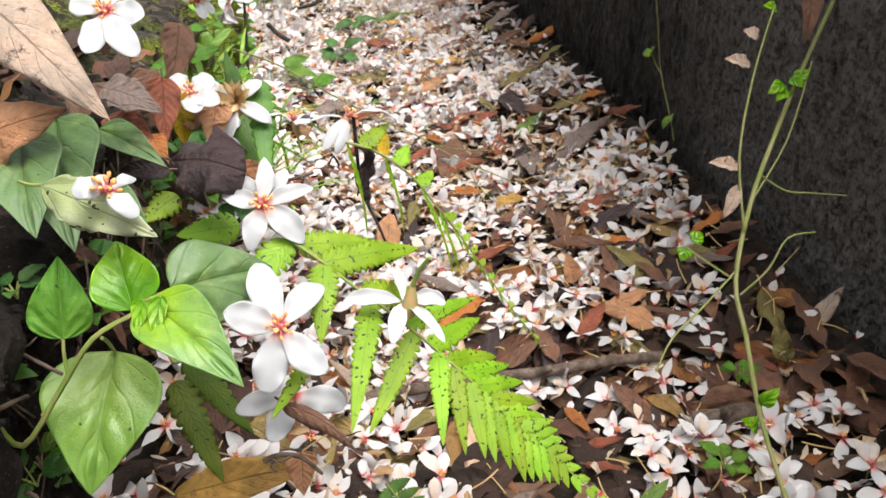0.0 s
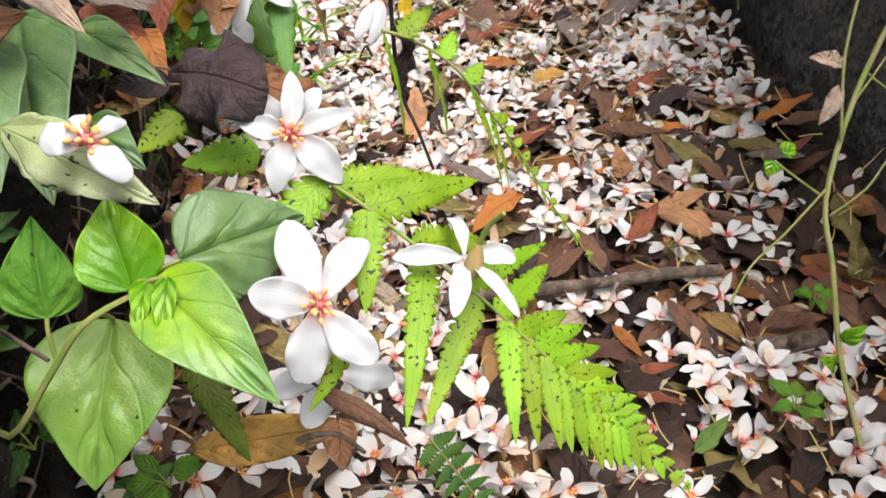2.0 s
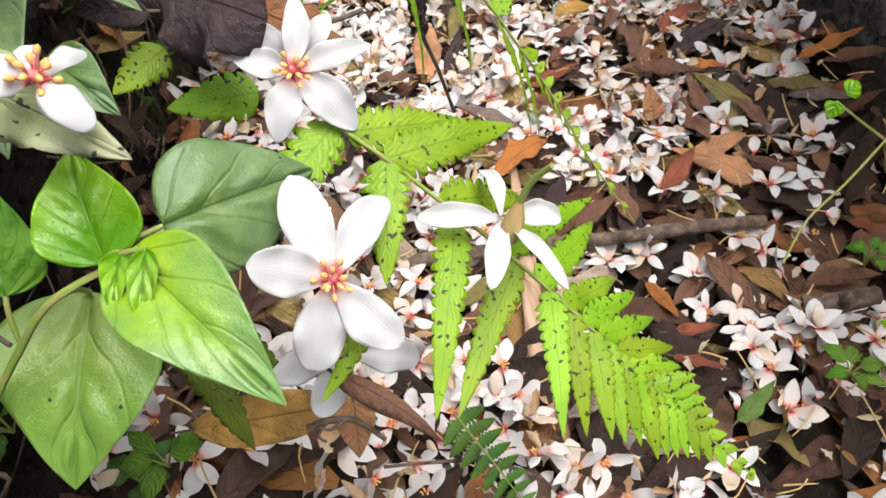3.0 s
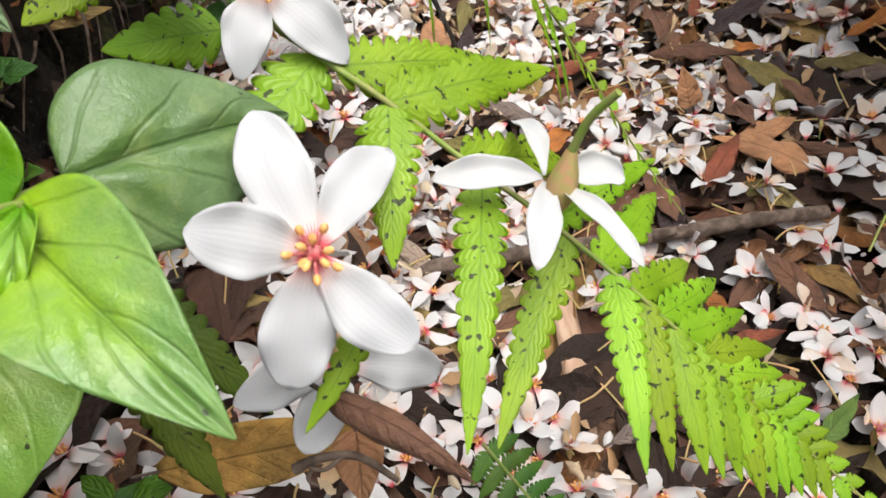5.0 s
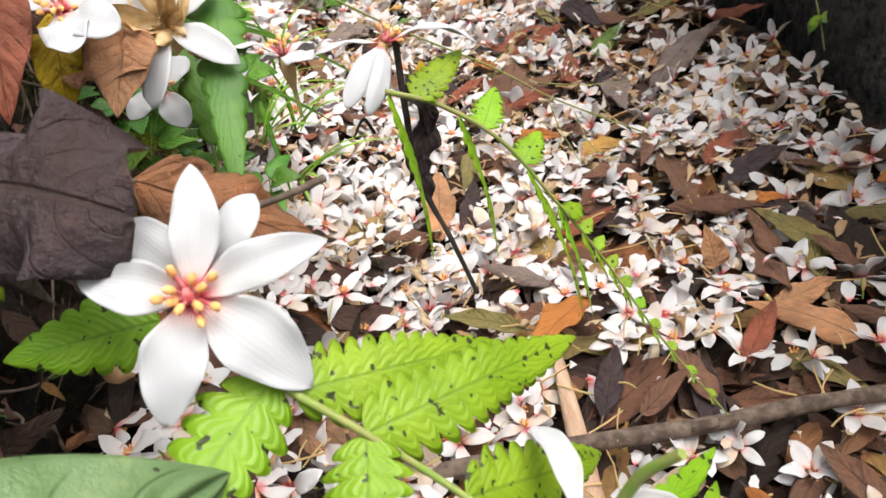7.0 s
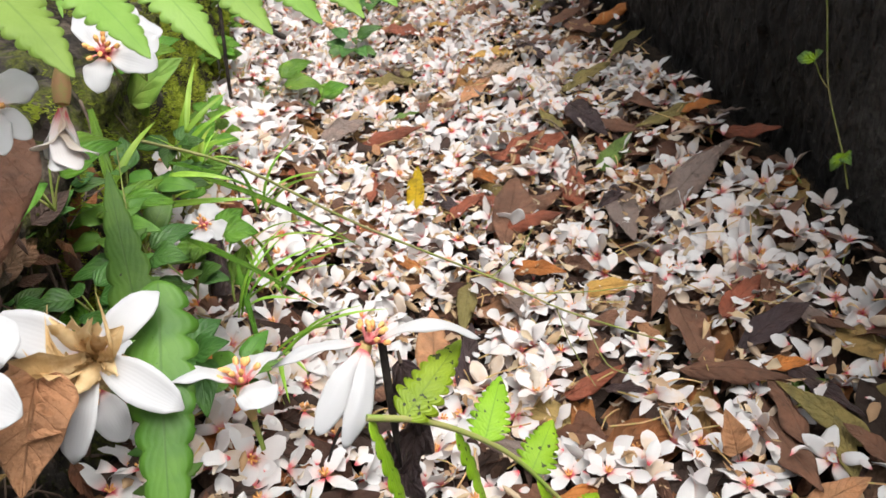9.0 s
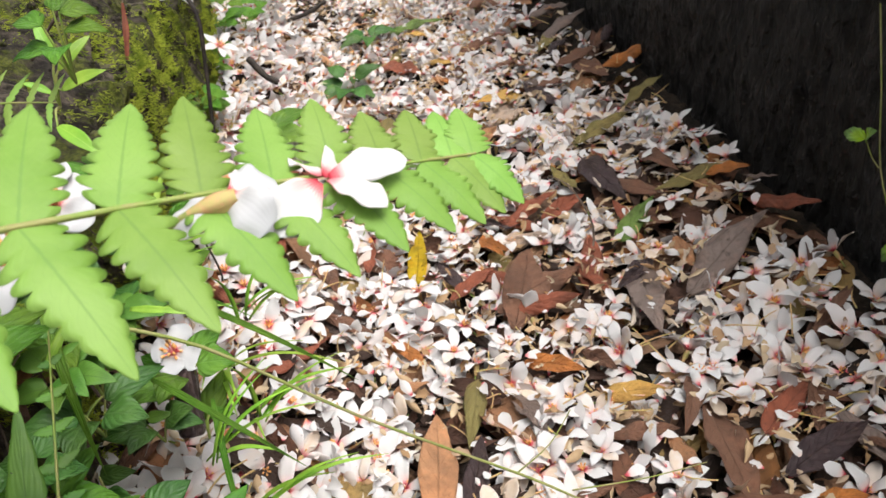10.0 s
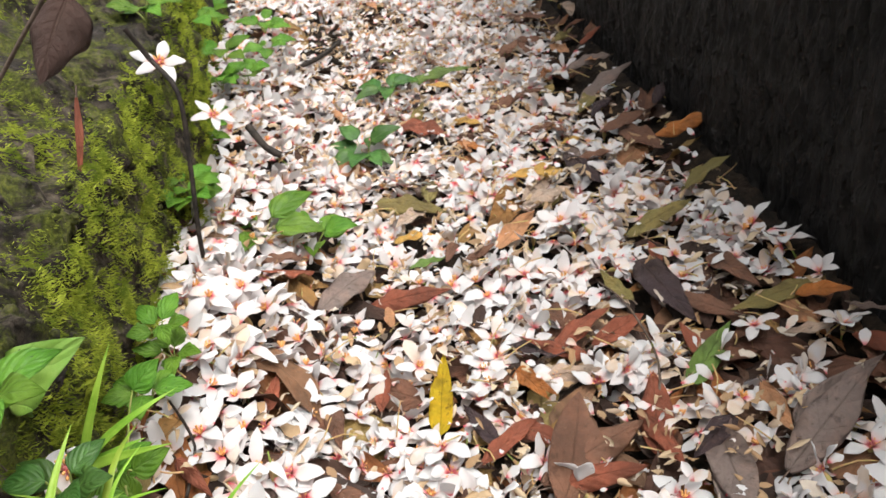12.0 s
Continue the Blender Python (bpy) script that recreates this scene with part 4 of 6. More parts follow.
herb_leaf(HERB_A, (-0.1270, 0.3025, 0.2665), (-0.1430, 0.2575, 0.2240), (0.05, -0.80, 0.55), 0.0570, HERB_LIGHT, 0.35, 0.08, (-0.1204, 0.2800, 0.2900), 4)
herb_leaf(HERB_A, (-0.0957, 0.2733, 0.3087), (-0.0973, 0.2561, 0.3037), (0.1, -0.8, 0.5), 0.0095, HERB_YOUNG, 0.9, 0.12, NODE, 5)
herb_leaf(HERB_A, (-0.0879, 0.2700, 0.3113), (-0.0907, 0.2519, 0.3001), (0.1, -0.8, 0.5), 0.0090, HERB_YOUNG, 0.9, 0.12, NODE, 6)
herb_leaf(HERB_A, (-0.1363, 0.2820, 0.2917), (-0.1312, 0.2974, 0.3230), (0.2, -0.85, 0.45), 0.0285, HERB_MID, 0.3, 0.05, (-0.1384, 0.2770, 0.2776), 7)
part("stem", tube([(-0.1851, 0.2909, 0.2506), (-0.1661, 0.2700, 0.2486), (-0.1405, 0.2718, 0.2747), (-0.1204, 0.2713, 0.2961), NODE], 0.0014, 0.0010, 6), STALK, HERB_A)
part("stem", tube([(-0.1531, 0.2713, 0.2623), (-0.1416, 0.2729, 0.2725), (-0.1384, 0.2770, 0.2776)], 0.0009, 0.0008, 6), STALK, HERB_A)

HERB_B = root("broadleaf_herb", (-0.1298, 0.3603, 0.3331), "herb with large dull green leaves behind the litter", "plant")
herb_leaf(HERB_B, (-0.1456, 0.3911, 0.3513), (-0.1286, 0.3090, 0.3174), (0.1, -0.75, 0.6), 0.046, HERB_GREY, 0.3, 0.06, None, 11)
herb_leaf(HERB_B, (-0.1545, 0.3638, 0.3536), (-0.1378, 0.3009, 0.3312), (0.2, -0.75, 0.6), 0.040, HERB_GREY, 0.3, 0.06, None, 12)
herb_leaf(HERB_B, (-0.1252, 0.3855, 0.3445), (-0.0910, 0.3525, 0.3317), (0.2, -0.6, 0.75), 0.020, HERB_GREY, 0.5, 0.08, None, 13)
herb_leaf(HERB_B, (-0.1186, 0.3397, 0.3295), (-0.0991, 0.3214, 0.3173), (0.2, -0.75, 0.6), 0.020, HERB_GREY, 0.3, 0.06, None, 14)
PALE_LEAF = root("withered_leaf", (-0.1189, 0.3013, 0.3494), "pale yellow-green withered leaf with dark stains", "leaf")
part("leaf", solid(blade((-0.1287, 0.3049, 0.3525), (-0.0826, 0.2766, 0.3341), (0.0, -0.66, 0.75), 0.021, s_ovate, 24, 9, -0.15, 0.03, 0.25, 3, 7, 0.12, seed=3), 0.0003), HERB_PALE, PALE_LEAF)
part("leaf_stalk", tube([(-0.1287, 0.3049, 0.3525), (-0.1347, 0.3089, 0.3519), (-0.1411, 0.3149, 0.3519)], 0.0008, 0.0007, 5), STALK, PALE_LEAF)


def small_herb(at, n, size, label, mat, seed=0, tall=0.02, teeth=0):
    """A little rosette of leaves on thin stalks."""
    rr = random.Random(seed)
    at = Vector(at)
    e = root("small_herb", at, label, "plant", "small herbs of the ditch")
    for i in range(n):
        a = i * 2.4 + rr.uniform(-0.4, 0.4)
        d = Vector((math.cos(a), math.sin(a), 0))
        b = at + d * size * 0.25 + Vector((0, 0, tall * rr.uniform(0.5, 1.0)))
        t = b + d * size * rr.uniform(0.7, 1.1) + Vector((0, 0, size * rr.uniform(-0.3, 0.25)))
        o = part("leaf", solid(blade(b, t, (0.15, -0.35, 0.9), size * rr.uniform(0.55, 0.75), s_ovate, 12, 5, 0.4, 0.1, 0.08, 2, teeth, 0.25, seed=i), 0.00025), mat, e)
        part("leaf_stalk", tube([at, (at + b) / 2 + Vector((0, 0, 0.001)), b], 0.0006, 0.0005, 4, smooth=2), STALK, o)
    return e


def grass_tuft(at, n, length, label, seed=0, lean=(0.3, -0.2)):
    rr = random.Random(seed)
    at = Vector(at)
    e = root("grass_tuft", at, label, "grass", "grass tufts of the ditch")
    for i in range(n):
        a = rr.uniform(0, 6.28)
        d = Vector((math.cos(a) + lean[0], math.sin(a) + lean[1], rr.uniform(0.5, 1.4))).normalized()
        L = length * rr.uniform(0.6, 1.1)
        part("blade", solid(blade(at + Vector((rr.uniform(-1, 1), rr.uniform(-1, 1), 0)) * 0.004, at + d * L - Vector((0, 0, L * 0.25)), (-d.x, -d.y, 1.2), 0.0042 * rr.uniform(0.6, 1.1), s_blade, 12, 3, 0.6, 0.14, 0.0, seed=i), 0.0002), GRASS, e)
    return e


def open_herb(at, leaves, label, mat, width=0.45, shape=None):
    """A herb whose stalks fan out from one foot to the given leaves."""
    e = root("bank_herb", at, label, "plant")
    for i, (b, t) in enumerate(leaves):
        L = (Vector(t) - Vector(b)).length
        o = part("leaf", solid(blade(b, t, (0.25, -0.6, 0.7), L * width, shape or s_ovate, 16, 7, 0.4, 0.08, 0.10, 2, seed=i), 0.00025), mat, e)
        part("leaf_stalk", tube([at, Vector(at).lerp(Vector(b), 0.55) + Vector((0, 0, 0.004)), b], 0.0008, 0.0006, 5), STALK, o)
    return e


open_herb((-0.1768, 0.8756, 0.2131), [((-0.1581, 0.8742, 0.2398), (-0.1109, 0.8753, 0.2633)), ((-0.1524, 0.8730, 0.2292), (-0.1411, 0.8702, 0.2441))], "herb with a broad pale green leaf on the bank", HERB_LIGHT, 0.62)
open_herb((-0.1448, 0.8518, 0.3069), [((-0.1396, 0.8576, 0.3254), (-0.1198, 0.8704, 0.3372)), ((-0.1383, 0.8466, 0.3178), (-0.1104, 0.8437, 0.3247)), ((-0.1389, 0.8553, 0.3310), (-0.1454, 0.8692, 0.3516)), ((-0.1426, 0.8316, 0.3037), (-0.1200, 0.8103, 0.2912)), ((-0.1414, 0.8413, 0.3186), (-0.1549, 0.8419, 0.3275))], "herb with narrow bright green leaves on the bank", GRASS, 0.28, s_lance)
open_herb((-0.1542, 0.7927, 0.2162), [((-0.1488, 0.7929, 0.2260), (-0.1518, 0.8093, 0.2417))], "small herb with one round green leaf", HERB_DARK, 0.75)
open_herb((-0.1323, 0.8856, 0.1588), [((-0.1275, 0.8851, 0.1675), (-0.1075, 0.8925, 0.1712)), ((-0.1269, 0.8738, 0.1594), (-0.1307, 0.8819, 0.1715)), ((-0.1281, 0.8713, 0.1647), (-0.1480, 0.8643, 0.1615)), ((-0.1412, 0.9511, 0.1666), (-0.1239, 0.9631, 0.1772))], "round-leaved bright green herb at the foot of the bank", HERB_MID, 0.85)
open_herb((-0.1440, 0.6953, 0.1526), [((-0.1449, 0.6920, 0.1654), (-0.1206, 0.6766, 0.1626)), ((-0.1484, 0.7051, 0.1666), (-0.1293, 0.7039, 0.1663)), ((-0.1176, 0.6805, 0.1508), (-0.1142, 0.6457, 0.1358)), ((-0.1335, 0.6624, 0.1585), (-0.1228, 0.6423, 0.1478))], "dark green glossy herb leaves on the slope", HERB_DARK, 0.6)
open_herb((-0.1381, 0.7271, 0.1995), [((-0.1324, 0.7335, 0.2092), (-0.1203, 0.7646, 0.2202)), ((-0.1307, 0.7296, 0.2036), (-0.1109, 0.7300, 0.2059)), ((-0.1361, 0.7225, 0.2106), (-0.1437, 0.7462, 0.2268)), ((-0.1226, 0.7250, 0.1799), (-0.1078, 0.7245, 0.1803)), ((-0.1434, 0.7019, 0.1977), (-0.1531, 0.6858, 0.1911))], "mid-green herb leaves on the slope", FERN_DARK, 0.5)
open_herb((-0.1017, 0.7366, 0.1454), [((-0.1012, 0.7425, 0.1540), (-0.0893, 0.7644, 0.1692)), ((-0.0988, 0.7441, 0.1565), (-0.0854, 0.7419, 0.1545))], "bright green herb leaves beside the rotten stick", HERB_MID, 0.6)
FALLEN_RED = flower("withered_flower", (-0.1482, 0.8716, 0.1910), (0.3, -0.5, 0.7), [(-0.1383, 0.8756, 0.1977), (-0.1532, 0.8571, 0.1867), (-0.1563, 0.8765, 0.1977)], "small reddish withered blossom on the bank", 0.012, OLD_PETAL, seed=61, calyx=False)
for i, at in enumerate(((-0.1329, 0.7672, 0.2052), (-0.1190, 0.7244, 0.1617), (-0.1454, 0.7127, 0.2132), (-0.1524, 0.6679, 0.2004), (-0.1427, 0.6621, 0.1574), (-0.1307, 0.8358, 0.1992), (-0.0946, 0.6661, 0.1317))):
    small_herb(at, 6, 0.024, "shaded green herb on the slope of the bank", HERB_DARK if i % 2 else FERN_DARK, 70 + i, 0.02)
small_herb((-0.0930, 0.7466, 0.3507), 6, 0.020, "upright herb with narrow fresh leaves on the bank", HERB_MID, 2, 0.03)
small_herb((-0.1242, 0.8160, 0.2719), 5, 0.024, "herb with rounded green leaves on the bank", HERB_MID, 3, 0.02)
small_herb((-0.1658, 1.4142, 0.1100), 7, 0.024, "small bright green herb at the foot of the bank", HERB_MID, 4, 0.03, 6)
small_herb((-0.0025, 1.5063, 0.0100), 8, 0.042, "green seedling with pointed leaves among fallen flowers", HERB_DARK, 5, 0.035)
small_herb((0.0425, 1.6998, 0.0100), 5, 0.044, "green seedling with pointed leaves among fallen flowers", HERB_DARK, 6, 0.03)
small_herb((-0.1034, 1.2517, 0.0781), 4, 0.050, "green leaves bent over brown litter", HERB_MID, 7, 0.02)
small_herb((-0.0625, 1.2774, 0.0381), 4, 0.050, "green leaves bent over brown litter", HERB_MID, 8, 0.02)
for i, at in enumerate(((-0.1552, 1.5895, 0.1504), (-0.1613, 1.5114, 0.2134), (-0.1323, 1.5700, 0.1221), (-0.1103, 1.6854, 0.1165), (-0.1556, 1.5214, 0.1380), (-0.1736, 1.3700, 0.2709), (-0.1189, 1.7543, 0.1297))):
    small_herb(at, 6, 0.032, "light green small-leaved herb on the mossy bank", HERB_MID, 20 + i, 0.02, 5)
for i, at in enumerate(((-0.1380, 1.0151, 0.1528), (-0.1335, 1.0059, 0.1392), (-0.1461, 0.8940, 0.1506), (-0.1355, 0.9529, 0.1496))):
    small_herb(at, 5, 0.022, "small round-leaved green herb at the bank", HERB_MID, 30 + i, 0.015, 4)
for i, at in enumerate(((-0.1039, 0.7504, 0.1698), (-0.1224, 0.6667, 0.1524), (-0.1535, 0.6648, 0.1825), (-0.1312, 0.6985, 0.1981), (-0.1496, 0.7359, 0.2157), (-0.1319, 0.7926, 0.1937), (-0.1263, 0.6246, 0.2892))):
    small_herb(at, 5, 0.030, "shaded green herb on the slope of the bank", HERB_DARK if i % 2 else HERB_MID, 40 + i, 0.02)
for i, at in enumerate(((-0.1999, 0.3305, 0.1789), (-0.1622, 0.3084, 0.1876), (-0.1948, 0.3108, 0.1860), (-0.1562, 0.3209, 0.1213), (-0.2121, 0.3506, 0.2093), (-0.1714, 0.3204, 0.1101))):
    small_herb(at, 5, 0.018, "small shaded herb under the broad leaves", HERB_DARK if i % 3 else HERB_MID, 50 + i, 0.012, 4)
small_herb((0.2112, 0.3470, 0.0413), 6, 0.016, "small toothed herb on the ditch floor", HERB_MID, 60, 0.012, 4)
small_herb((0.2597, 0.4217, 0.0414), 6, 0.014, "small toothed herb on the ditch floor", HERB_MID, 61, 0.02, 4)
GRASS_A = root("grass_tuft", (-0.1435, 0.8737, 0.1854), "light green broad-bladed grass at the foot of the bank", "grass", "grass tufts of the ditch")
for i, (t, w, arc) in enumerate((((-0.1200, 0.9098, 0.2331), 0.006, 0.03), ((-0.0869, 0.8854, 0.2167), 0.0055, 0.14), ((-0.0915, 0.8636, 0.2013), 0.006, 0.10), ((-0.1072, 0.8744, 0.1984), 0.004, 0.1))):
    part("blade", solid(blade((-0.1433, 0.8742, 0.1862), t, (-0.2, -0.6, 0.75), w, s_blade, 16, 5, 0.5, arc, 0.0, seed=i), 0.0002), GRASS, GRASS_A)
GRASS_B = root("grass_tuft", (-0.1646, 0.8318, 0.1747), "light green broad-bladed grass lower on the bank", "grass", "grass tufts of the ditch")
for i, (t, w, arc) in enumerate((((-0.1020, 0.8392, 0.1816), 0.006, 0.08), ((-0.0841, 0.8282, 0.1663), 0.006, 0.06), ((-0.1184, 0.8545, 0.1854), 0.005, 0.1), ((-0.1371, 0.8042, 0.1803), 0.006, 0.12), ((-0.1338, 0.8194, 0.1855), 0.005, 0.15))):
    part("blade", solid(blade((-0.1645, 0.8322, 0.1752), t, (-0.2, -0.6, 0.75), w, s_blade, 16, 5, 0.5, arc, 0.0, seed=i), 0.0002), GRASS, GRASS_B)
grass_tuft((-0.1159, 0.8190, 0.1981), 6, 0.060, "fresh green grass blades on the bank", 3, (0.5, 0.1))
for i, at in enumerate(((-0.0946, 0.7860, 0.1516), (-0.0754, 0.7510, 0.1376), (-0.0817, 0.8171, 0.1627), (-0.0965, 0.7134, 0.1518), (-0.0769, 0.6954, 0.1271))):
    grass_tuft(at, 5, 0.075, "thin green grass bent over fallen flowers", 10 + i, (0.9, -0.5))


for i, (b, t, w) in enumerate((((-0.1056, 0.7818, 0.2154), (-0.0131, 0.7319, 0.1679), 0.004), ((-0.1120, 0.7263, 0.2048), (-0.0402, 0.6754, 0.1718), 0.004), ((-0.1289, 0.7171, 0.2963), (-0.1174, 0.6590, 0.2124), 0.006), ((-0.0922, 0.7389, 0.1717), (-0.0806, 0.6680, 0.1222), 0.004), ((-0.1263, 0.7994, 0.2218), (-0.0625, 0.7670, 0.1975), 0.003), ((-0.1057, 0.6402, 0.2874), (-0.0870, 0.6723, 0.3001), 0.004), ((-0.0964, 0.7533, 0.2582), (-0.0870, 0.7951, 0.2843), 0.004), ((-0.0964, 0.7533, 0.2582), (-0.0708, 0.7721, 0.2697), 0.004), ((-0.1085, 0.7321, 0.2441), (-0.0716, 0.7243, 0.2356), 0.004))):
    e = root("grass_tuft", b, "long green grass blade over the slope", "grass", "grass tufts of the ditch")
    part("blade", solid(blade(b, t, (0.1, -0.6, 0.8), w, s_blade, 16, 5, 0.5, 0.10, 0.0, seed=i), 0.0002), GRASS if i > 4 else HERB_MID, e)


# ---- twigs, sticks and vines ----
def twig(name, pts, r0, r1, mat, label, category="twig", seed=0, knobs=()):
    e = root(name, pts[0], label, category)
    o = part("stem", tube(pts, r0, r1, 7, 0.10, seed), mat, e)
    for q in knobs:
        part("side_shoot", tube(q, r1 * 0.9, r1 * 0.5, 5), mat, e)
    return e


twig("fallen_stick", [(-0.0340, 0.5083, 0.0288), (0.0446, 0.5066, 0.0260), (0.1176, 0.4965, 0.0280), (0.1821, 0.4928, 0.0280), (0.2273, 0.4905, 0.0240)], 0.0055, 0.0048, TWIG, "grey-brown stick lying across the ditch floor", "stick", 1, ([(0.1171, 0.4943, 0.0300), (0.1239, 0.4914, 0.0340), (0.1285, 0.4899, 0.0360)],))
twig("fallen_stick", [(0.2212, 0.4146, 0.0200), (0.2445, 0.4103, 0.0240), (0.2691, 0.4120, 0.0220)], 0.0070, 0.0065, TWIG, "short brown stick on the ditch floor", "stick", 2, ([(0.2434, 0.4085, 0.0260), (0.2438, 0.4050, 0.0340), (0.2448, 0.4039, 0.0360)],))
twig("dry_twig", [(-0.0426, 0.3830, 0.2997), (-0.0345, 0.3860, 0.2991), (-0.0263, 0.3913, 0.2981)], 0.0008, 0.0010, TWIG, "short broken twig sticking out of the litter")
twig("dry_twig", [(-0.0559, 0.3049, 0.1137), (-0.0335, 0.3032, 0.1129), (-0.0072, 0.3045, 0.1015), (0.0177, 0.2994, 0.0841)], 0.0008, 0.0010, TWIG, "thin brown twig crossing the ditch", knobs=([(-0.0072, 0.3045, 0.1015), (-0.0218, 0.3127, 0.1085), (-0.0286, 0.3187, 0.1138)],))
twig("black_twig", [(-0.1486, 1.2138, 0.3079), (-0.1398, 1.2185, 0.2794), (-0.1230, 1.2010, 0.2537), (-0.1296, 1.1907, 0.2015), (-0.1392, 1.1776, 0.1447), (-0.1452, 1.1802, 0.1120)], 0.0022, 0.0020, TWIG_DARK, "thin black twig leaning on the mossy bank", seed=3)
twig("black_twig", [(-0.1171, 1.4074, 0.1309), (-0.0996, 1.3744, 0.1182), (-0.0846, 1.3672, 0.1081)], 0.0050, 0.0035, TWIG_DARK, "short thick black stick by the bank", "stick", 4)
twig("black_twig", [(-0.1050, 1.7141, 0.0795), (-0.0601, 1.8198, 0.0561), (-0.0254, 1.9582, 0.0329)], 0.003, 0.004, TWIG_DARK, "dark bent stick among fallen flowers", "stick", 5)
twig("rotten_stick", [(-0.1069, 0.7528, 0.1819), (-0.1051, 0.7391, 0.1709), (-0.1067, 0.7298, 0.1573)], 0.0075, 0.0070, D_DARK, "dark rotten stick standing at the bank", "stick", 6)
twig("dry_seed_plant", [(-0.0862, 0.6395, 0.3055), (-0.0505, 0.6364, 0.2860), (-0.0034, 0.6221, 0.2512), (0.0522, 0.6071, 0.2160), (0.0817, 0.6018, 0.1928), (0.1319, 0.6002, 0.1591)], 0.0008, 0.0004, VINE, "long thin dry seed stem leaning over the ditch", "plant", 7,
     ([(0.0500, 0.6082, 0.2174), (0.0638, 0.6121, 0.2241), (0.0743, 0.6180, 0.2336)], [(0.0780, 0.6031, 0.1946), (0.0808, 0.5925, 0.1793), (0.0883, 0.5795, 0.1610)], [(0.0695, 0.6045, 0.2047), (0.1018, 0.6120, 0.1916), (0.1301, 0.6179, 0.1847)], [(0.0918, 0.6001, 0.1823), (0.0970, 0.5881, 0.1653), (0.1092, 0.5829, 0.1588)]))
twig("dry_seed_plant", [(0.1884, 0.9767, 0.0100), (0.2086, 1.0250, 0.0300), (0.2050, 1.0875, 0.0400), (0.1993, 1.1508, 0.0200)], 0.0012, 0.0008, TWIG, "thin dry stem standing in the litter", "plant", 8)
twig("dry_seed_plant", [(-0.1276, 0.9239, 0.0980), (-0.1245, 0.9577, 0.1058), (-0.1306, 0.9662, 0.1400)], 0.0012, 0.0008, TWIG_DARK, "thin dark stem at the bank", "plant", 9)
twig("blackened_stalk", [(0.0012, 0.5057, 0.2838), (-0.0020, 0.4927, 0.2340), (0.0049, 0.4809, 0.2068), (0.0107, 0.4755, 0.1801)], 0.0014, 0.0009, TWIG_DARK, "blackened dead stalk behind the fern", "stalk", 10, ([(-0.0147, 0.4988, 0.2512), (-0.0172, 0.4931, 0.2607), (-0.0216, 0.4815, 0.2604)],))

twig("dry_flower_stalk", [(-0.0712, 0.2759, 0.2050), (-0.0640, 0.2770, 0.2063), (-0.0544, 0.2784, 0.2009), (-0.0456, 0.2747, 0.1904)], 0.0016, 0.0009, TWIG, "withered brown flower stalk below the blossoms", "stalk", 12, ([(-0.0640, 0.2770, 0.2063), (-0.0680, 0.2738, 0.2030), (-0.0655, 0.2718, 0.2011)], [(-0.0584, 0.2775, 0.2041), (-0.0631, 0.2747, 0.2040), (-0.0670, 0.2748, 0.2069)]))
VINE_A = root("climbing_vine", (0.2437, 0.3236, 0.0310), "thin green climbing vine with tendrils before the dark wall", "vine")
part("stem", tube([(0.2450, 0.3213, 0.0275), (0.2467, 0.3660, 0.0616), (0.2537, 0.4081, 0.1018), (0.2604, 0.4417, 0.1283), (0.2921, 0.4861, 0.1667), (0.3231, 0.5162, 0.2010), (0.3601, 0.5485, 0.2399), (0.4031, 0.5778, 0.2939)], 0.0018, 0.0019, 8, 0.08), VINE, VINE_A)
part("side_shoot", tube([(0.2784, 0.4679, 0.1543), (0.2873, 0.5011, 0.1995), (0.3112, 0.5347, 0.2478), (0.3383, 0.5608, 0.2940)], 0.0013, 0.0008, 6, 0.1), VINE, VINE_A)
for q in ([(0.3049, 0.5003, 0.1821), (0.3195, 0.4862, 0.1714), (0.3377, 0.4775, 0.1698), (0.3599, 0.4682, 0.1679)], [(0.2596, 0.4320, 0.1221), (0.2811, 0.4344, 0.1388), (0.2994, 0.4436, 0.1566), (0.3205, 0.4423, 0.1580)], [(0.2607, 0.4451, 0.1338), (0.2230, 0.4202, 0.1258), (0.1958, 0.4058, 0.1172), (0.1765, 0.3884, 0.1050)], [(0.2579, 0.4433, 0.1304), (0.2393, 0.4489, 0.1460), (0.2247, 0.4527, 0.1592)], [(0.2921, 0.4861, 0.1667), (0.3340, 0.5143, 0.1998), (0.3676, 0.5472, 0.2485)]):
    part("tendril", tube(q, 0.0009, 0.0007, 5), VINE, VINE_A)
for i, (b, t) in enumerate((((0.2247, 0.4527, 0.1592), (0.2188, 0.4481, 0.1508)), ((0.2296, 0.4542, 0.1623), (0.2409, 0.4600, 0.1639)), ((0.3396, 0.5373, 0.2377), (0.3196, 0.5262, 0.2356)), ((0.3516, 0.5414, 0.2366), (0.3642, 0.5441, 0.2430)), ((0.3410, 0.5347, 0.2337), (0.3251, 0.5225, 0.2305)), ((0.3459, 0.5406, 0.2402), (0.3543, 0.5330, 0.2330)), ((0.3454, 0.5675, 0.2870), (0.3283, 0.5620, 0.2944)), ((0.2436, 0.3633, 0.0567), (0.2286, 0.3616, 0.0706)), ((0.2484, 0.3711, 0.0700), (0.2619, 0.3715, 0.0824)))):
    part("leaf", solid(blade(b, t, (0, -0.6, 0.7), 0.013, s_ovate, 10, 5, 0.3, 0.1, seed=i), 0.0002), HERB_YOUNG, VINE_A)
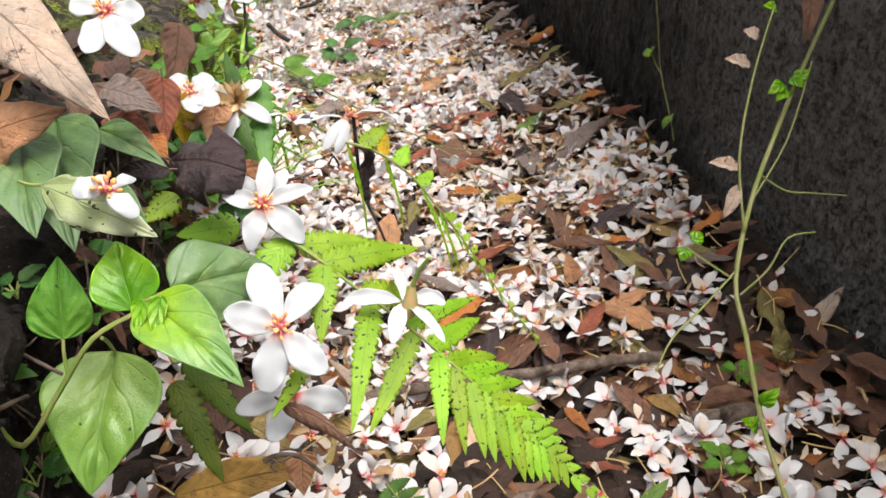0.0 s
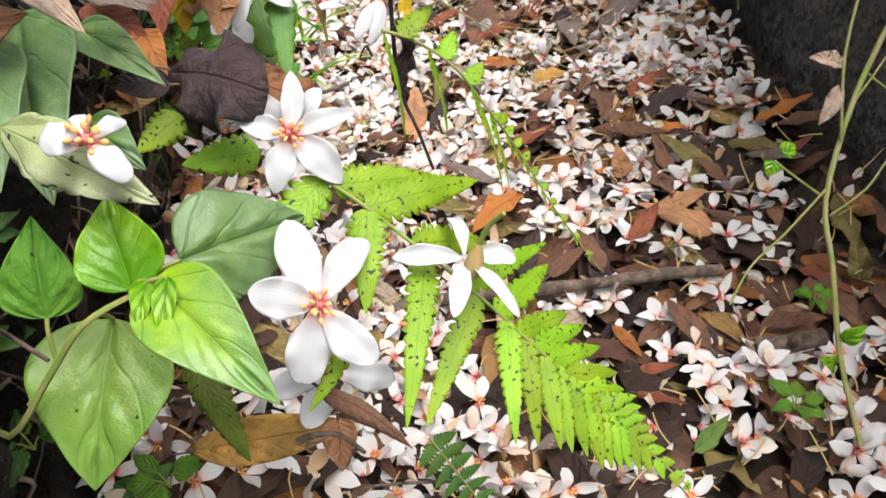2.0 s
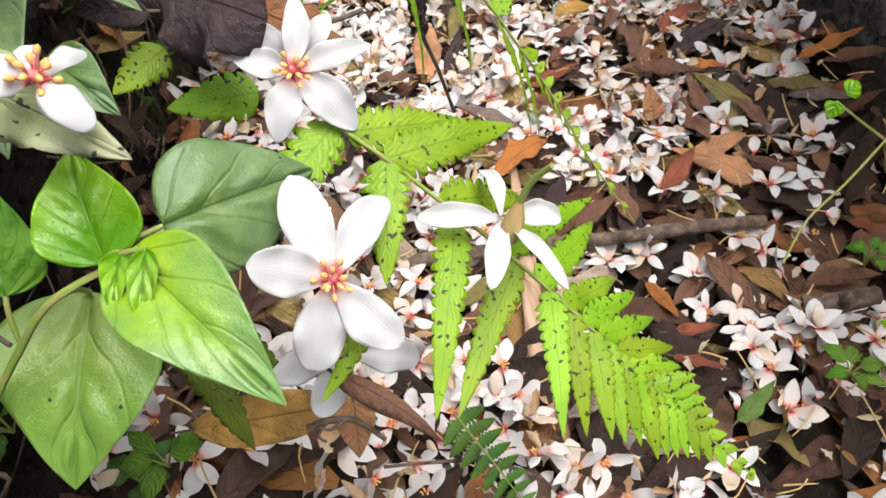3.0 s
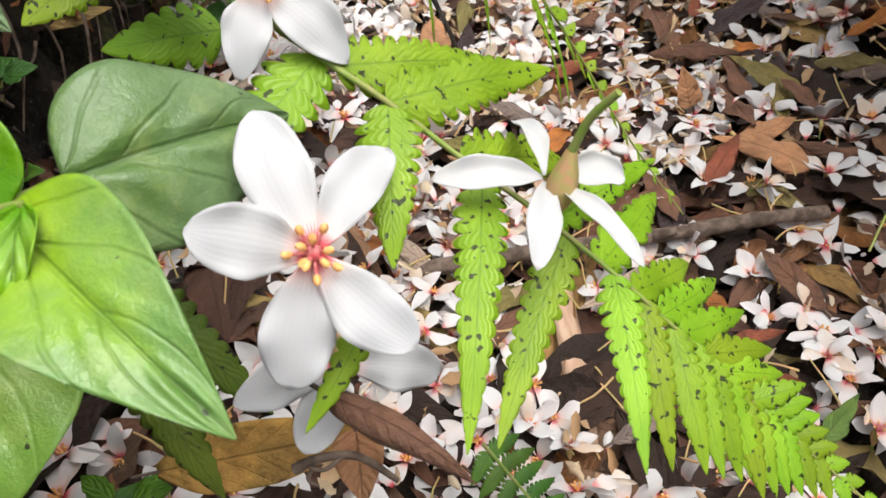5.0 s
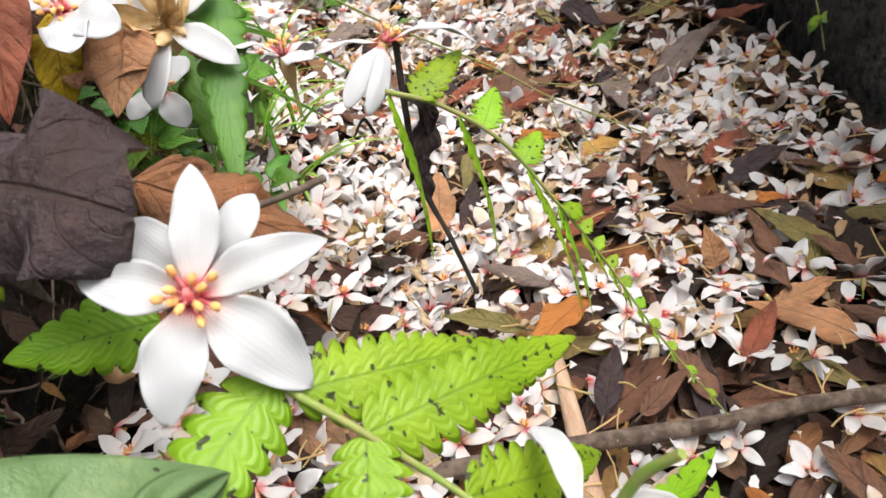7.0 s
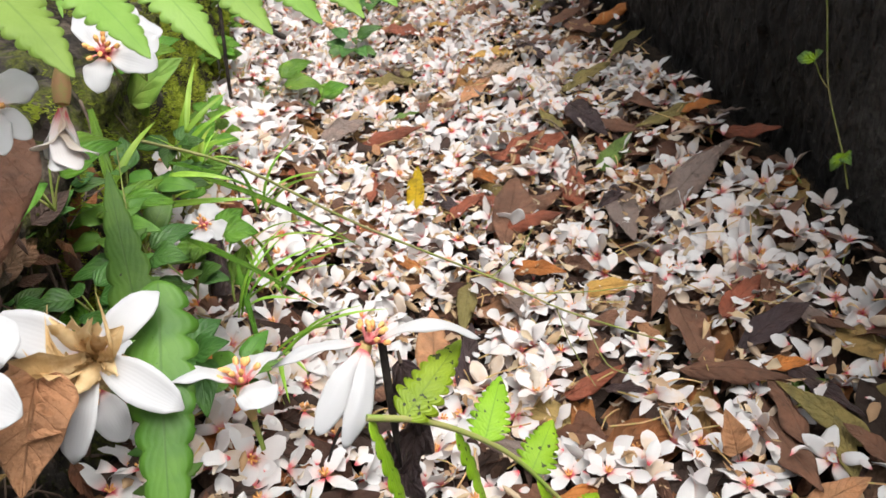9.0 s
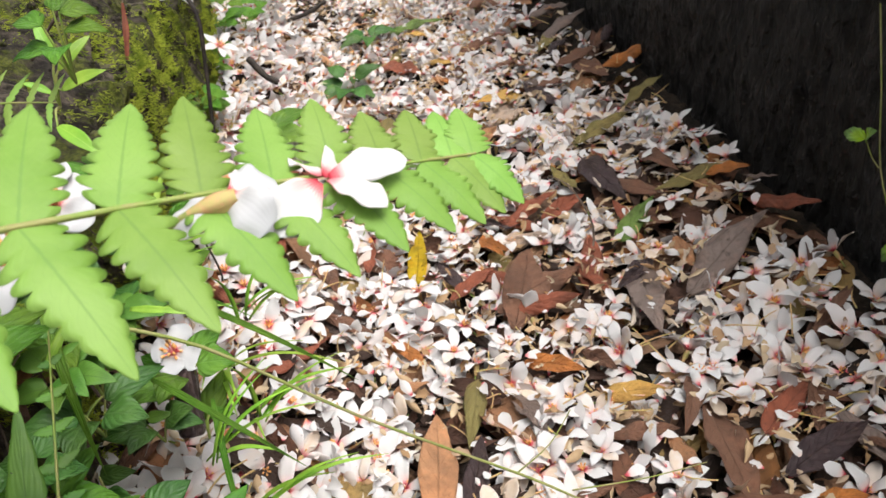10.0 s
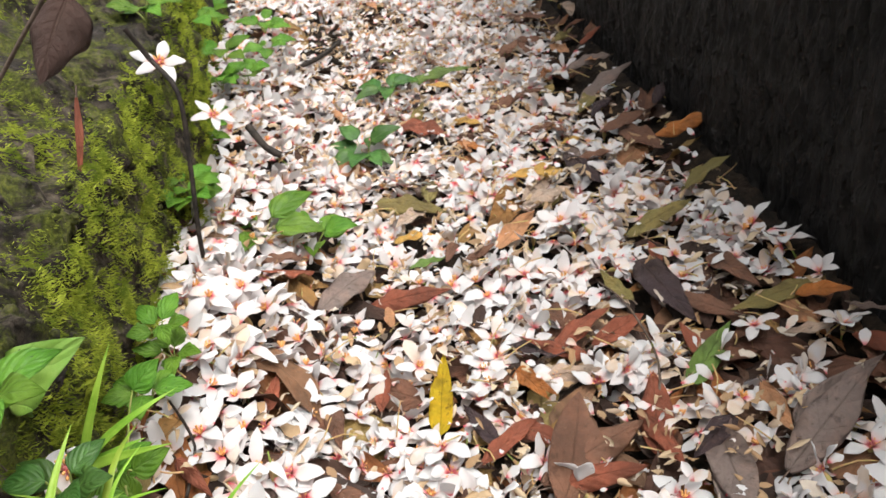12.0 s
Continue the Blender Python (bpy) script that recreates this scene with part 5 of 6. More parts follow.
for i, (b, t) in enumerate((((0.2857, 0.4967, 0.1922), (0.2608, 0.4986, 0.2007)), ((0.2826, 0.4902, 0.1813), (0.2639, 0.4750, 0.1633)), ((0.3105, 0.5395, 0.2554), (0.2923, 0.5461, 0.2630)), ((0.3208, 0.5496, 0.2732), (0.3104, 0.5549, 0.2800)))):
    part("leaf", solid(blade(b, t, (0, -0.6, 0.7), 0.013, s_lance, 10, 5, 0.9, 0.1, 0.2, seed=i), 0.0002), D_PALE, VINE_A, "withered curled vine leaf")
part("leaf", solid(blade((0.3755, 0.5744, 0.3030), (0.3570, 0.5450, 0.2622), (-0.2, -0.8, 0.3), 0.020, s_ovate, 14, 7, 0.8, 0.1, 0.2, seed=8), 0.0003), D_BROWN, VINE_A, "brown dead leaf caught in the vine")
VINE_B = root("wall_creeper", (0.3840, 0.8332, 0.0599), "thin dry creeper on the dark wall with few green leaves", "vine")
part("stem", tube([(0.3830, 0.8276, 0.0584), (0.3830, 0.8423, 0.0866), (0.3830, 0.8723, 0.1317), (0.3830, 0.8874, 0.1912), (0.3830, 0.9034, 0.2463)], 0.0009, 0.0007, 5), VINE, VINE_B)
part("side_shoot", tube([(0.3830, 0.8743, 0.1308), (0.3800, 0.8804, 0.1385), (0.3760, 0.8847, 0.1521)], 0.0007, 0.0005, 5), VINE, VINE_B)
for i, (b, t) in enumerate((((0.3760, 0.8847, 0.1521), (0.3740, 0.9078, 0.1476)), ((0.3760, 0.8847, 0.1521), (0.3740, 0.8714, 0.1652)), ((0.3820, 0.8373, 0.0872), (0.3740, 0.8407, 0.0697)), ((0.3820, 0.8373, 0.0872), (0.3740, 0.8153, 0.0896)))):
    part("leaf", solid(blade(b, t, (-0.7, -0.3, 0.7), 0.012, s_ovate, 10, 5, 0.4, 0.1, 0.1, 2, 5, 0.25, seed=i), 0.0002), HERB, VINE_B)

STRIP = root("bark_strip", (0.0377, 0.3709, 0.0080), "long pale peeled strip lying on the ditch floor", "bark")
part("strip", solid(blade((0.0389, 0.3686, 0.0080), (0.0687, 0.6468, 0.0220), (0.1, 0, 1), 0.017, s_blade, 24, 5, -0.5, 0.01, 0.15, 2, seed=2), 0.001), BARK_STRIP, STRIP)


# ---- dead leaves ----
def dead_leaf(base, tip, up, width, mat, label, shape=s_ovate, roll=0.5, arc=0.06, wave=0.2, seed=0, group="", teeth=0, quilt=0.03):
    e = root("dead_leaf", base, label, "leaf", group)
    o = part("leaf", solid(blade(base, tip, up, width, shape, 24, 11, roll, arc, wave, 2.5, teeth, 0.16, seed=seed, quilt=quilt, pairs=6.0), 0.0003), mat, e)
    d = Vector(base) - Vector(tip)
    part("leaf_stalk", tube([Vector(base) - d.normalized() * 0.001, Vector(base) + d * 0.12], 0.0007, 0.0006, 5), TWIG, e)
    return e


DUSKY = dead_leaf((-0.0942, 0.3746, 0.3266), (-0.0546, 0.3490, 0.3232), (0.15, -0.70, 0.70), 0.039, D_DARK, "dark purple-brown curled dead leaf on top of the bank", shape=s_petal, roll=-0.7, arc=0.10, wave=0.5, seed=1, quilt=0.10)
for b, t, w in (((-0.0652, 0.3764, 0.3133), (-0.0749, 0.3684, 0.3072), 0.010), ((-0.0690, 0.3704, 0.3085), (-0.0819, 0.3672, 0.3087), 0.008), ((-0.0648, 0.3728, 0.3085), (-0.0709, 0.3648, 0.3044), 0.007)):
    part("torn_patch", solid(blade(b, t, (0.15, -0.7, 0.7), w, s_ovate, 12, 7, 0.8, 0.15, 0.6, 3, seed=2), 0.0003), D_TAN, DUSKY, "torn light brown patch")
dead_leaf((-0.0928, 0.3661, 0.3244), (-0.1188, 0.3702, 0.3269), (0.1, -0.7, 0.7), 0.014, D_DARK, "small dark dead leaf on the bank", seed=2)
dead_leaf((-0.0708, 0.3985, 0.3057), (-0.0321, 0.3903, 0.2799), (0.0, -0.6, 0.75), 0.026, D_WET, "wet brown dead leaf behind a white blossom", roll=-0.7, wave=0.5, seed=3, teeth=7)
dead_leaf((-0.1666, 0.3884, 0.4291), (-0.0995, 0.3231, 0.3693), (0.15, -0.60, 0.78), 0.040, D_PALE, "large pale dead leaf with black specks", roll=-0.3, arc=0.05, seed=4)
dead_leaf((-0.1786, 0.3510, 0.3577), (-0.1216, 0.3443, 0.3693), (0.15, -0.70, 0.70), 0.036, D_TAN, "orange-tan dead leaf hanging over the bank", roll=-0.3, seed=5)
dead_leaf((-0.1058, 0.4645, 0.3427), (-0.1094, 0.4386, 0.3101), (0.3, -0.75, 0.6), 0.022, D_RED, "rusty brown dead leaf standing in the litter", seed=6)
dead_leaf((-0.1049, 0.4929, 0.3221), (-0.1055, 0.4675, 0.2964), (0.2, -0.80, 0.6), 0.016, D_YELLOW, "bright yellow dead leaf standing in the litter", seed=7, shape=s_lance)
dead_leaf((-0.1117, 0.3694, 0.3694), (-0.0865, 0.3547, 0.3595), (0.1, -0.5, 0.85), 0.020, D_GREY, "grey-brown dead leaf in the litter", seed=8)
dead_leaf((-0.1263, 0.4277, 0.3479), (-0.0973, 0.4057, 0.3400), (0.1, -0.55, 0.8), 0.022, D_GREY, "grey-brown speckled dead leaf in the litter of the bank", seed=21)
dead_leaf((-0.1332, 0.4300, 0.3345), (-0.1053, 0.4055, 0.3234), (0.3, -0.6, 0.7), 0.020, D_RED, "rusty dead leaf in the litter of the bank", seed=22)
dead_leaf((-0.1106, 0.4151, 0.3266), (-0.0990, 0.3857, 0.3160), (0.3, -0.7, 0.6), 0.014, D_ORANGE, "orange-brown dead leaf in the litter of the bank", seed=23)
dead_leaf((-0.1012, 0.4841, 0.3084), (-0.0765, 0.4677, 0.3068), (0.2, -0.6, 0.75), 0.026, D_TAN, "tan dead leaf in the litter of the bank", seed=24)
dead_leaf((-0.1342, 0.4902, 0.3360), (-0.1051, 0.4760, 0.3218), (0.2, -0.5, 0.8), 0.030, D_BROWN, "brown dead leaf in the litter of the bank", seed=25)
dead_leaf((-0.0823, 0.4825, 0.3159), (-0.0882, 0.4579, 0.2976), (0.1, -0.85, 0.5), 0.0235, D_TAN, "round tan dead leaf under the withered blossom", roll=0.3, seed=9)
dead_leaf((-0.1105, 0.5880, 0.3430), (-0.1205, 0.5409, 0.3095), (0.5, -0.75, 0.45), 0.028, D_BROWN, "large rusty dead leaf standing on the bank", roll=0.4, seed=10)
dead_leaf((-0.1359, 0.3211, 0.1488), (-0.0518, 0.3127, 0.1603), (0.1, -0.6, 0.8), 0.024, D_CREAM, "yellow-tan dead leaf below the herb", shape=s_lance, seed=11)
dead_leaf((-0.0528, 0.2684, 0.2454), (-0.0242, 0.2514, 0.2228), (0.1, -0.3, 0.9), 0.020, D_BROWN, "brown dead leaf rolled at its edge behind the blossoms", roll=-2.3, arc=0.2, seed=12)
dead_leaf((-0.0570, 0.2971, 0.1865), (-0.0582, 0.2779, 0.1744), (0.1, -0.6, 0.8), 0.018, D_TAN, "orange-tan dead leaf below the blossoms", seed=13)
dead_leaf((-0.1534, 0.3444, 0.0920), (-0.1275, 0.3341, 0.0835), (0.1, -0.5, 0.85), 0.018, D_RED, "red-brown dead leaf below the herb", seed=14)
HUNG = dead_leaf((-0.0723, 0.9112, 0.3986), (-0.0855, 0.8837, 0.3744), (0.3, -0.6, 0.7), 0.034, D_UMBER, "dark brown dead leaf hanging from the top of the bank", seed=15, roll=-1.4, wave=0.15)
part("twig", tube([(-0.0723, 0.9112, 0.3986), (-0.0837, 0.9502, 0.4026), (-0.20, 0.98, 0.30)], 0.0010, 0.0012, 5), TWIG, HUNG)
dead_leaf((-0.1208, 0.7024, 0.1338), (-0.1003, 0.6768, 0.1158), (0.3, -0.6, 0.7), 0.011, D_ORANGE, "bright orange-red dead leaf on the slope", seed=16)
dead_leaf((-0.1559, 1.0902, 0.3020), (-0.1655, 1.0587, 0.2537), (0.6, -0.6, 0.4), 0.005, D_RED, "narrow brown dead leaf hanging on the moss", shape=s_lance, seed=17)
dead_leaf((-0.1706, 0.6223, 0.2741), (-0.1351, 0.6362, 0.2969), (0.4, -0.7, 0.5), 0.024, D_BROWN, "brown dead leaf leaning on the bank", seed=18)

for b, t, w in (((0.0046, 0.5119, 0.2659), (0.0060, 0.4978, 0.2435), 0.014), ((0.0080, 0.5038, 0.2536), (-0.0070, 0.4948, 0.2271), 0.012), ((-0.0038, 0.4994, 0.2445), (0.0003, 0.4911, 0.2185), 0.010)):
    dead_leaf(b, t, (0.2, -0.8, 0.3), w, D_DARK, "crumpled black dead leaf on a blackened stalk", roll=0.8, wave=0.8, arc=0.2, seed=19)
twig("dry_twig", [(-0.1938, 0.3209, 0.2784), (-0.1649, 0.2961, 0.2812), (-0.1396, 0.2746, 0.2793)], 0.0011, 0.0008, TWIG, "thin brown twig leaning against the herb stem", knobs=([(-0.1649, 0.2961, 0.2812), (-0.1607, 0.3007, 0.2797), (-0.1586, 0.3063, 0.2797)],))
dead_leaf((0.3255, 0.4587, 0.0198), (0.3260, 0.4848, 0.0500), (-0.5, -0.8, 0.3), 0.026, D_OLIVE, "curled olive-brown dead leaf leaning at the wall", roll=1.4, wave=0.6, seed=31)
dead_leaf((0.2900, 0.4705, 0.0200), (0.2955, 0.4063, 0.0300), (0.0, -0.4, 0.9), 0.036, D_BROWN, "broad brown dead leaf near the wall", roll=-0.5, wave=0.3, seed=32)
dead_leaf((0.1918, 0.6275, 0.0200), (0.1878, 0.6414, 0.0500), (0.0, -0.8, 0.5), 0.022, D_TAN, "tan dead leaf standing among fallen flowers", roll=0.5, seed=33)
LEAVES = []
LEAVES += [(-0.016, 1.192, -16, 0.085, 2), (-0.058, 1.163, 51, 0.085, 5), (0.042, 1.585, -45, 0.126, 2), (0.030, 1.002, 80, 0.091, 4), (0.317, 1.451, -77, 0.145, 1), (0.328, 1.276, -3, 0.052, 8), (0.306, 1.157, -80, 0.078, 1), (0.159, 1.297, 30, 0.076, 7), (0.017, 1.286, 0, 0.046, 10), (0.001, 1.382, -34, 0.106, 8), (0.119, 1.231, 46, 0.074, 0), (0.249, 1.217, 13, 0.075, 8), (0.101, 1.060, -71, 0.051, 3), (0.168, 1.067, 20, 0.054, 2), (0.180, 0.949, 72, 0.080, 2), (0.226, 1.005, 42, 0.075, 9), (0.276, 0.991, -93, 0.052, 0), (0.256, 0.911, 32, 0.120, 5)]
LEAVES += [(0.208, 0.899, 64, 0.070, 5), (0.099, 0.938, -3, 0.070, 2), (0.056, 0.968, 26, 0.053, 2), (-0.050, 1.045, -82, 0.053, 1), (-0.013, 1.045, 78, 0.040, 2), (-0.103, 1.193, 32, 0.048, 1), (0.029, 2.223, -76, 0.190, 0), (0.277, 1.963, -54, 0.120, 1), (0.224, 1.772, 30, 0.068, 1), (0.167, 1.585, 3, 0.101, 1), (0.293, 1.543, 20, 0.090, 5), (0.236, 1.406, -74, 0.080, 6), (-0.134, 0.947, -49, 0.030, 2), (0.333, 1.075, -83, 0.055, 0), (0.342, 1.067, -38, 0.041, 3), (0.365, 1.030, -64, 0.032, 5), (0.119, 1.500, -61, 0.058, 3), (0.120, 1.573, -53, 0.059, 10)]
LEAVES += [(0.079, 1.733, -4, 0.107, 9), (0.029, 1.234, 12, 0.041, 9), (-0.062, 1.216, -129, 0.060, 2), (0.243, 1.168, -80, 0.111, 6), (0.144, 1.147, -82, 0.053, 1), (0.005, 1.149, 97, 0.027, 0), (-0.089, 1.014, 78, 0.029, 2), (-0.015, 1.801, -18, 0.067, 0), (0.369, 1.642, 167, 0.041, 5), (-0.027, 2.071, -100, 0.219, 1)]
LEAVES += [(0.008, 0.733, 81, 0.126, 0), (-0.057, 0.960, -25, 0.048, 1), (0.061, 0.864, -106, 0.072, 8), (0.094, 0.942, 22, 0.093, 1), (0.182, 0.996, -82, 0.069, 2), (0.228, 0.957, -99, 0.093, 5), (0.146, 0.818, -18, 0.048, 10), (0.216, 0.789, -97, 0.125, 1), (0.239, 0.750, 33, 0.065, 2), (0.179, 0.769, -80, 0.040, 0), (0.101, 0.877, -38, 0.055, 3), (-0.009, 0.869, -18, 0.023, 0), (0.243, 0.695, -6, 0.025, 3), (0.151, 0.875, -69, 0.042, 1), (0.279, 0.947, 19, 0.084, 5), (0.241, 1.045, -48, 0.038, 9), (-0.001, 0.929, -58, 0.048, 3), (0.107, 1.043, -59, 0.034, 3)]
LEAVES += [(0.140, 0.781, -11, 0.050, 1), (0.083, 0.839, -70, 0.048, 5), (0.101, 0.737, 9, 0.036, 1), (0.299, 0.731, -62, 0.032, 1), (0.237, 0.717, 13, 0.064, 6), (0.246, 0.670, 5, 0.025, 9), (-0.039, 0.748, -24, 0.045, 1), (0.031, 0.736, 71, 0.064, 6), (-0.097, 0.857, 55, 0.082, 2), (0.133, 0.712, -50, 0.033, 6)]
LEAVES += [(0.227, 0.673, -93, 0.090, 1), (0.102, 0.710, 17, 0.054, 2), (0.104, 0.919, 68, 0.158, 1), (0.188, 0.470, -144, 0.061, 1), (0.236, 0.434, -4, 0.052, 1), (0.245, 0.481, -70, 0.030, 1), (0.346, 0.541, -103, 0.064, 8), (0.126, 0.395, -39, 0.033, 2), (0.130, 0.460, -75, 0.038, 3), (0.128, 0.415, -8, 0.029, 2), (0.095, 0.519, 25, 0.043, 1), (0.289, 0.483, -61, 0.044, 2), (0.048, 0.365, 11, 0.034, 5), (0.147, 0.343, 32, 0.038, 9), (0.324, 0.609, 1, 0.031, 2), (0.328, 0.454, -92, 0.047, 1), (0.263, 0.693, -77, 0.066, 6)]
rs = random.Random(58)
for i in range(85):
    a, b = 0.365 - 0.40 * rs.random() ** 1.5, rs.uniform(0.40, 1.9)
    LEAVES.append((a, b, rs.randrange(360), rs.uniform(0.030, 0.074), rs.choice((0, 1, 1, 1, 2, 2, 3, 5, 5, 6, 6, 7, 8, 8, 10))))
LEAF_LABEL = ["tan dead leaf among fallen flowers", "brown dead leaf among fallen flowers", "red-brown dead leaf among fallen flowers", "orange dead leaf among fallen flowers", "yellow dead leaf with brown specks among fallen flowers", "grey-brown dead leaf among fallen flowers", "dark wet dead leaf among fallen flowers", "pale grey dead leaf among fallen flowers", "olive dead leaf among fallen flowers", "green fallen leaf among fallen flowers", "cream-yellow dead leaf among fallen flowers"]
rl = random.Random(77)
for i, (x, y, turn, length, c) in enumerate(LEAVES):
    length = min(max(length, 0.035), 0.098)
    dx, dy = math.cos(radians(turn)) * length, math.sin(radians(turn)) * length
    z0, z1 = floor_z(x, y) + 0.020, floor_z(x + dx, y + dy) + rl.uniform(0.020, 0.034)
    dead_leaf((x, y, z0), (x + dx, y + dy, z1), (rl.uniform(-0.35, 0.35), rl.uniform(-0.55, 0.0), 1), length * (0.24 if c == 4 else rl.uniform(0.27, 0.37)), DEADS[c], LEAF_LABEL[c], s_lance if i % 3 else s_ovate, rl.uniform(-0.9, 0.7), rl.uniform(-0.02, 0.10), 0.25, i, "fallen leaves")


# ---- fallen blossoms on the ditch floor ----
def blossom_kind(k):
    """One kind of fallen blossom, petals round the origin, throat towards +z."""
    rr = random.Random(300 + k)
    e = new("fallen_flower")
    e.empty_display_size = 0.01
    n = (5, 5, 5, 6, 5, 4, 5, 3)[k]
    open_ = (0.25, 0.45, 0.10, 0.35, 0.75, 0.30, -0.15, 0.5)[k]
    mat = OLD_PETAL
    for i in range(n):
        a = 6.283 * i / max(n, 5) + rr.uniform(-0.28, 0.28)
        L = 0.0262 * rr.uniform(0.86, 1.1)
        rise = open_ + rr.uniform(-0.28, 0.28)
        d = np.array([math.cos(a) * math.cos(rise), math.sin(a) * math.cos(rise), math.sin(rise)])
        up = np.array([-math.cos(a) * math.sin(rise), -math.sin(a) * math.sin(rise), math.cos(rise)])
        g = blade(d * 0.0012, d * L, up, 0.0128 * rr.uniform(0.78, 1.14), s_point if (i + k) % 3 == 0 else s_petal, 9, 5, rr.uniform(-0.4, 0.6), rr.uniform(-0.03, 0.14), 0.22, 1.4, seed=k * 9 + i, sway=rr.uniform(-0.08, 0.08), curl=rr.uniform(-0.34, 0.20))
        part("petal", solid(g, 0.00025), mat, e)
    stamens((0, 0, 0.0006), (0, 0, 1), e, 0.9, 6, k, False)
    calyx_part((0, 0, -0.001), (0.2, 0, -1), e, 1.0, 0.008)
    return e


KINDS = [blossom_kind(k) for k in range(8)]
used = [False] * 8
SPOTS = []
SPOTS += [(-0.123, 1.163, 32), (-0.148, 1.109, 45), (-0.107, 1.104, 67), (-0.107, 1.054, 3), (-0.076, 1.602, 59), (-0.098, 1.362, 31), (-0.035, 1.325, 6), (0.005, 1.209, 20), (0.029, 1.100, 14), (-0.035, 1.068, 47), (-0.042, 1.130, 60), (-0.080, 1.069, 31), (0.077, 1.392, 48), (0.126, 1.610, 69), (0.192, 1.776, 13), (0.037, 1.141, 31), (0.091, 1.108, 1), (0.140, 1.120, 27), (0.137, 1.188, 52), (0.096, 1.209, 35), (0.251, 1.460, 23), (0.300, 1.455, 49), (0.274, 1.319, 20), (0.183, 1.187, 9), (0.220, 1.164, 17), (0.267, 1.112, 56), (0.301, 1.053, 16), (0.353, 1.016, 16), (0.302, 0.990, 0), (0.160, 1.026, 0)]
SPOTS += [(0.100, 0.960, 26), (-0.006, 1.005, 27), (-0.013, 0.979, 21), (-0.032, 0.987, 21), (-0.074, 0.962, 37), (0.220, 1.056, 40), (0.260, 1.030, 25), (0.130, 1.041, 69), (0.194, 1.043, 26), (0.317, 0.916, 23), (0.324, 1.140, 25), (0.369, 1.079, 49), (-0.061, 1.062, 38), (-0.116, 0.995, 2), (0.160, 1.247, 46), (0.326, 1.221, 53), (0.306, 1.260, 21), (0.213, 1.457, 18), (0.144, 1.439, 33), (0.041, 1.407, 8), (-0.099, 1.175, 42), (-0.055, 1.101, 38), (-0.165, 1.840, 0), (-0.097, 1.986, 43), (-0.055, 2.133, 8), (-0.009, 1.965, 39), (0.125, 2.054, 45), (0.050, 1.930, 39), (0.251, 1.813, 61), (0.308, 1.672, 40)]
SPOTS += [(0.228, 0.849, 23), (0.204, 0.789, 61), (0.285, 0.818, 60), (0.296, 0.800, 22), (0.275, 0.766, 7), (0.299, 0.750, 32), (0.352, 0.804, 2), (0.323, 0.779, 45), (0.165, 0.902, 51), (0.178, 0.863, 2), (0.134, 0.788, 70), (0.098, 0.804, 53), (0.093, 0.770, 46), (0.080, 0.746, 48), (-0.037, 0.785, 1), (-0.009, 0.778, 57), (0.028, 0.750, 5), (0.051, 0.734, 23), (0.167, 0.715, 25), (0.225, 0.670, 15), (0.152, 0.811, 31), (-0.035, 0.946, 59), (0.008, 0.936, 44), (-0.047, 0.992, 65), (-0.066, 0.943, 45), (0.090, 1.081, 67), (0.146, 1.135, 32), (0.014, 1.126, 59)]
SPOTS += [(0.122, 0.934, 13), (0.064, 0.887, 47), (-0.008, 0.867, 37), (-0.020, 0.835, 4), (0.223, 0.818, 55), (0.015, 0.973, 11), (0.246, 0.752, 26), (0.362, 0.788, 43), (0.325, 0.740, 65), (-0.091, 1.000, 46), (-0.104, 1.026, 18), (-0.067, 0.879, 43), (-0.052, 0.853, 35), (-0.067, 0.732, 69), (-0.093, 0.718, 11), (-0.047, 0.735, 39), (0.203, 1.022, 40), (0.166, 1.038, 39), (0.319, 0.939, 22), (0.372, 0.893, 10), (0.321, 0.755, 19), (0.275, 0.903, 39)]
SPOTS += [(0.170, 0.546, 61), (0.207, 0.531, 20), (0.166, 0.460, 6), (0.275, 0.587, 10), (0.250, 0.532, 68), (0.279, 0.521, 51), (0.171, 0.734, 4), (0.345, 0.693, 30), (0.220, 0.398, 44), (0.264, 0.397, 32), (0.259, 0.358, 58), (0.181, 0.346, 53), (0.009, 0.386, 18), (0.026, 0.368, 7), (0.181, 0.423, 4), (0.176, 0.390, 63), (-0.013, 0.531, 42), (0.217, 0.644, 26), (0.209, 0.593, 16), (0.243, 0.655, 16), (0.245, 0.609, 52), (0.107, 0.584, 13), (0.140, 0.493, 21), (0.111, 0.487, 55), (0.246, 0.325, 47), (0.319, 0.409, 19)]
SPOTS += [(0.330, 0.391, 7), (0.318, 0.337, 53), (0.225, 0.396, 37), (0.254, 0.382, 18), (0.260, 0.352, 58), (0.101, 0.580, 21), (0.117, 0.602, 66), (0.139, 0.486, 58), (0.165, 0.458, 62), (-0.011, 0.473, 40), (0.005, 0.449, 61), (0.130, 0.769, 35), (0.234, 0.818, 37), (0.289, 0.829, 60)]
rf = random.Random(11)
placed = []


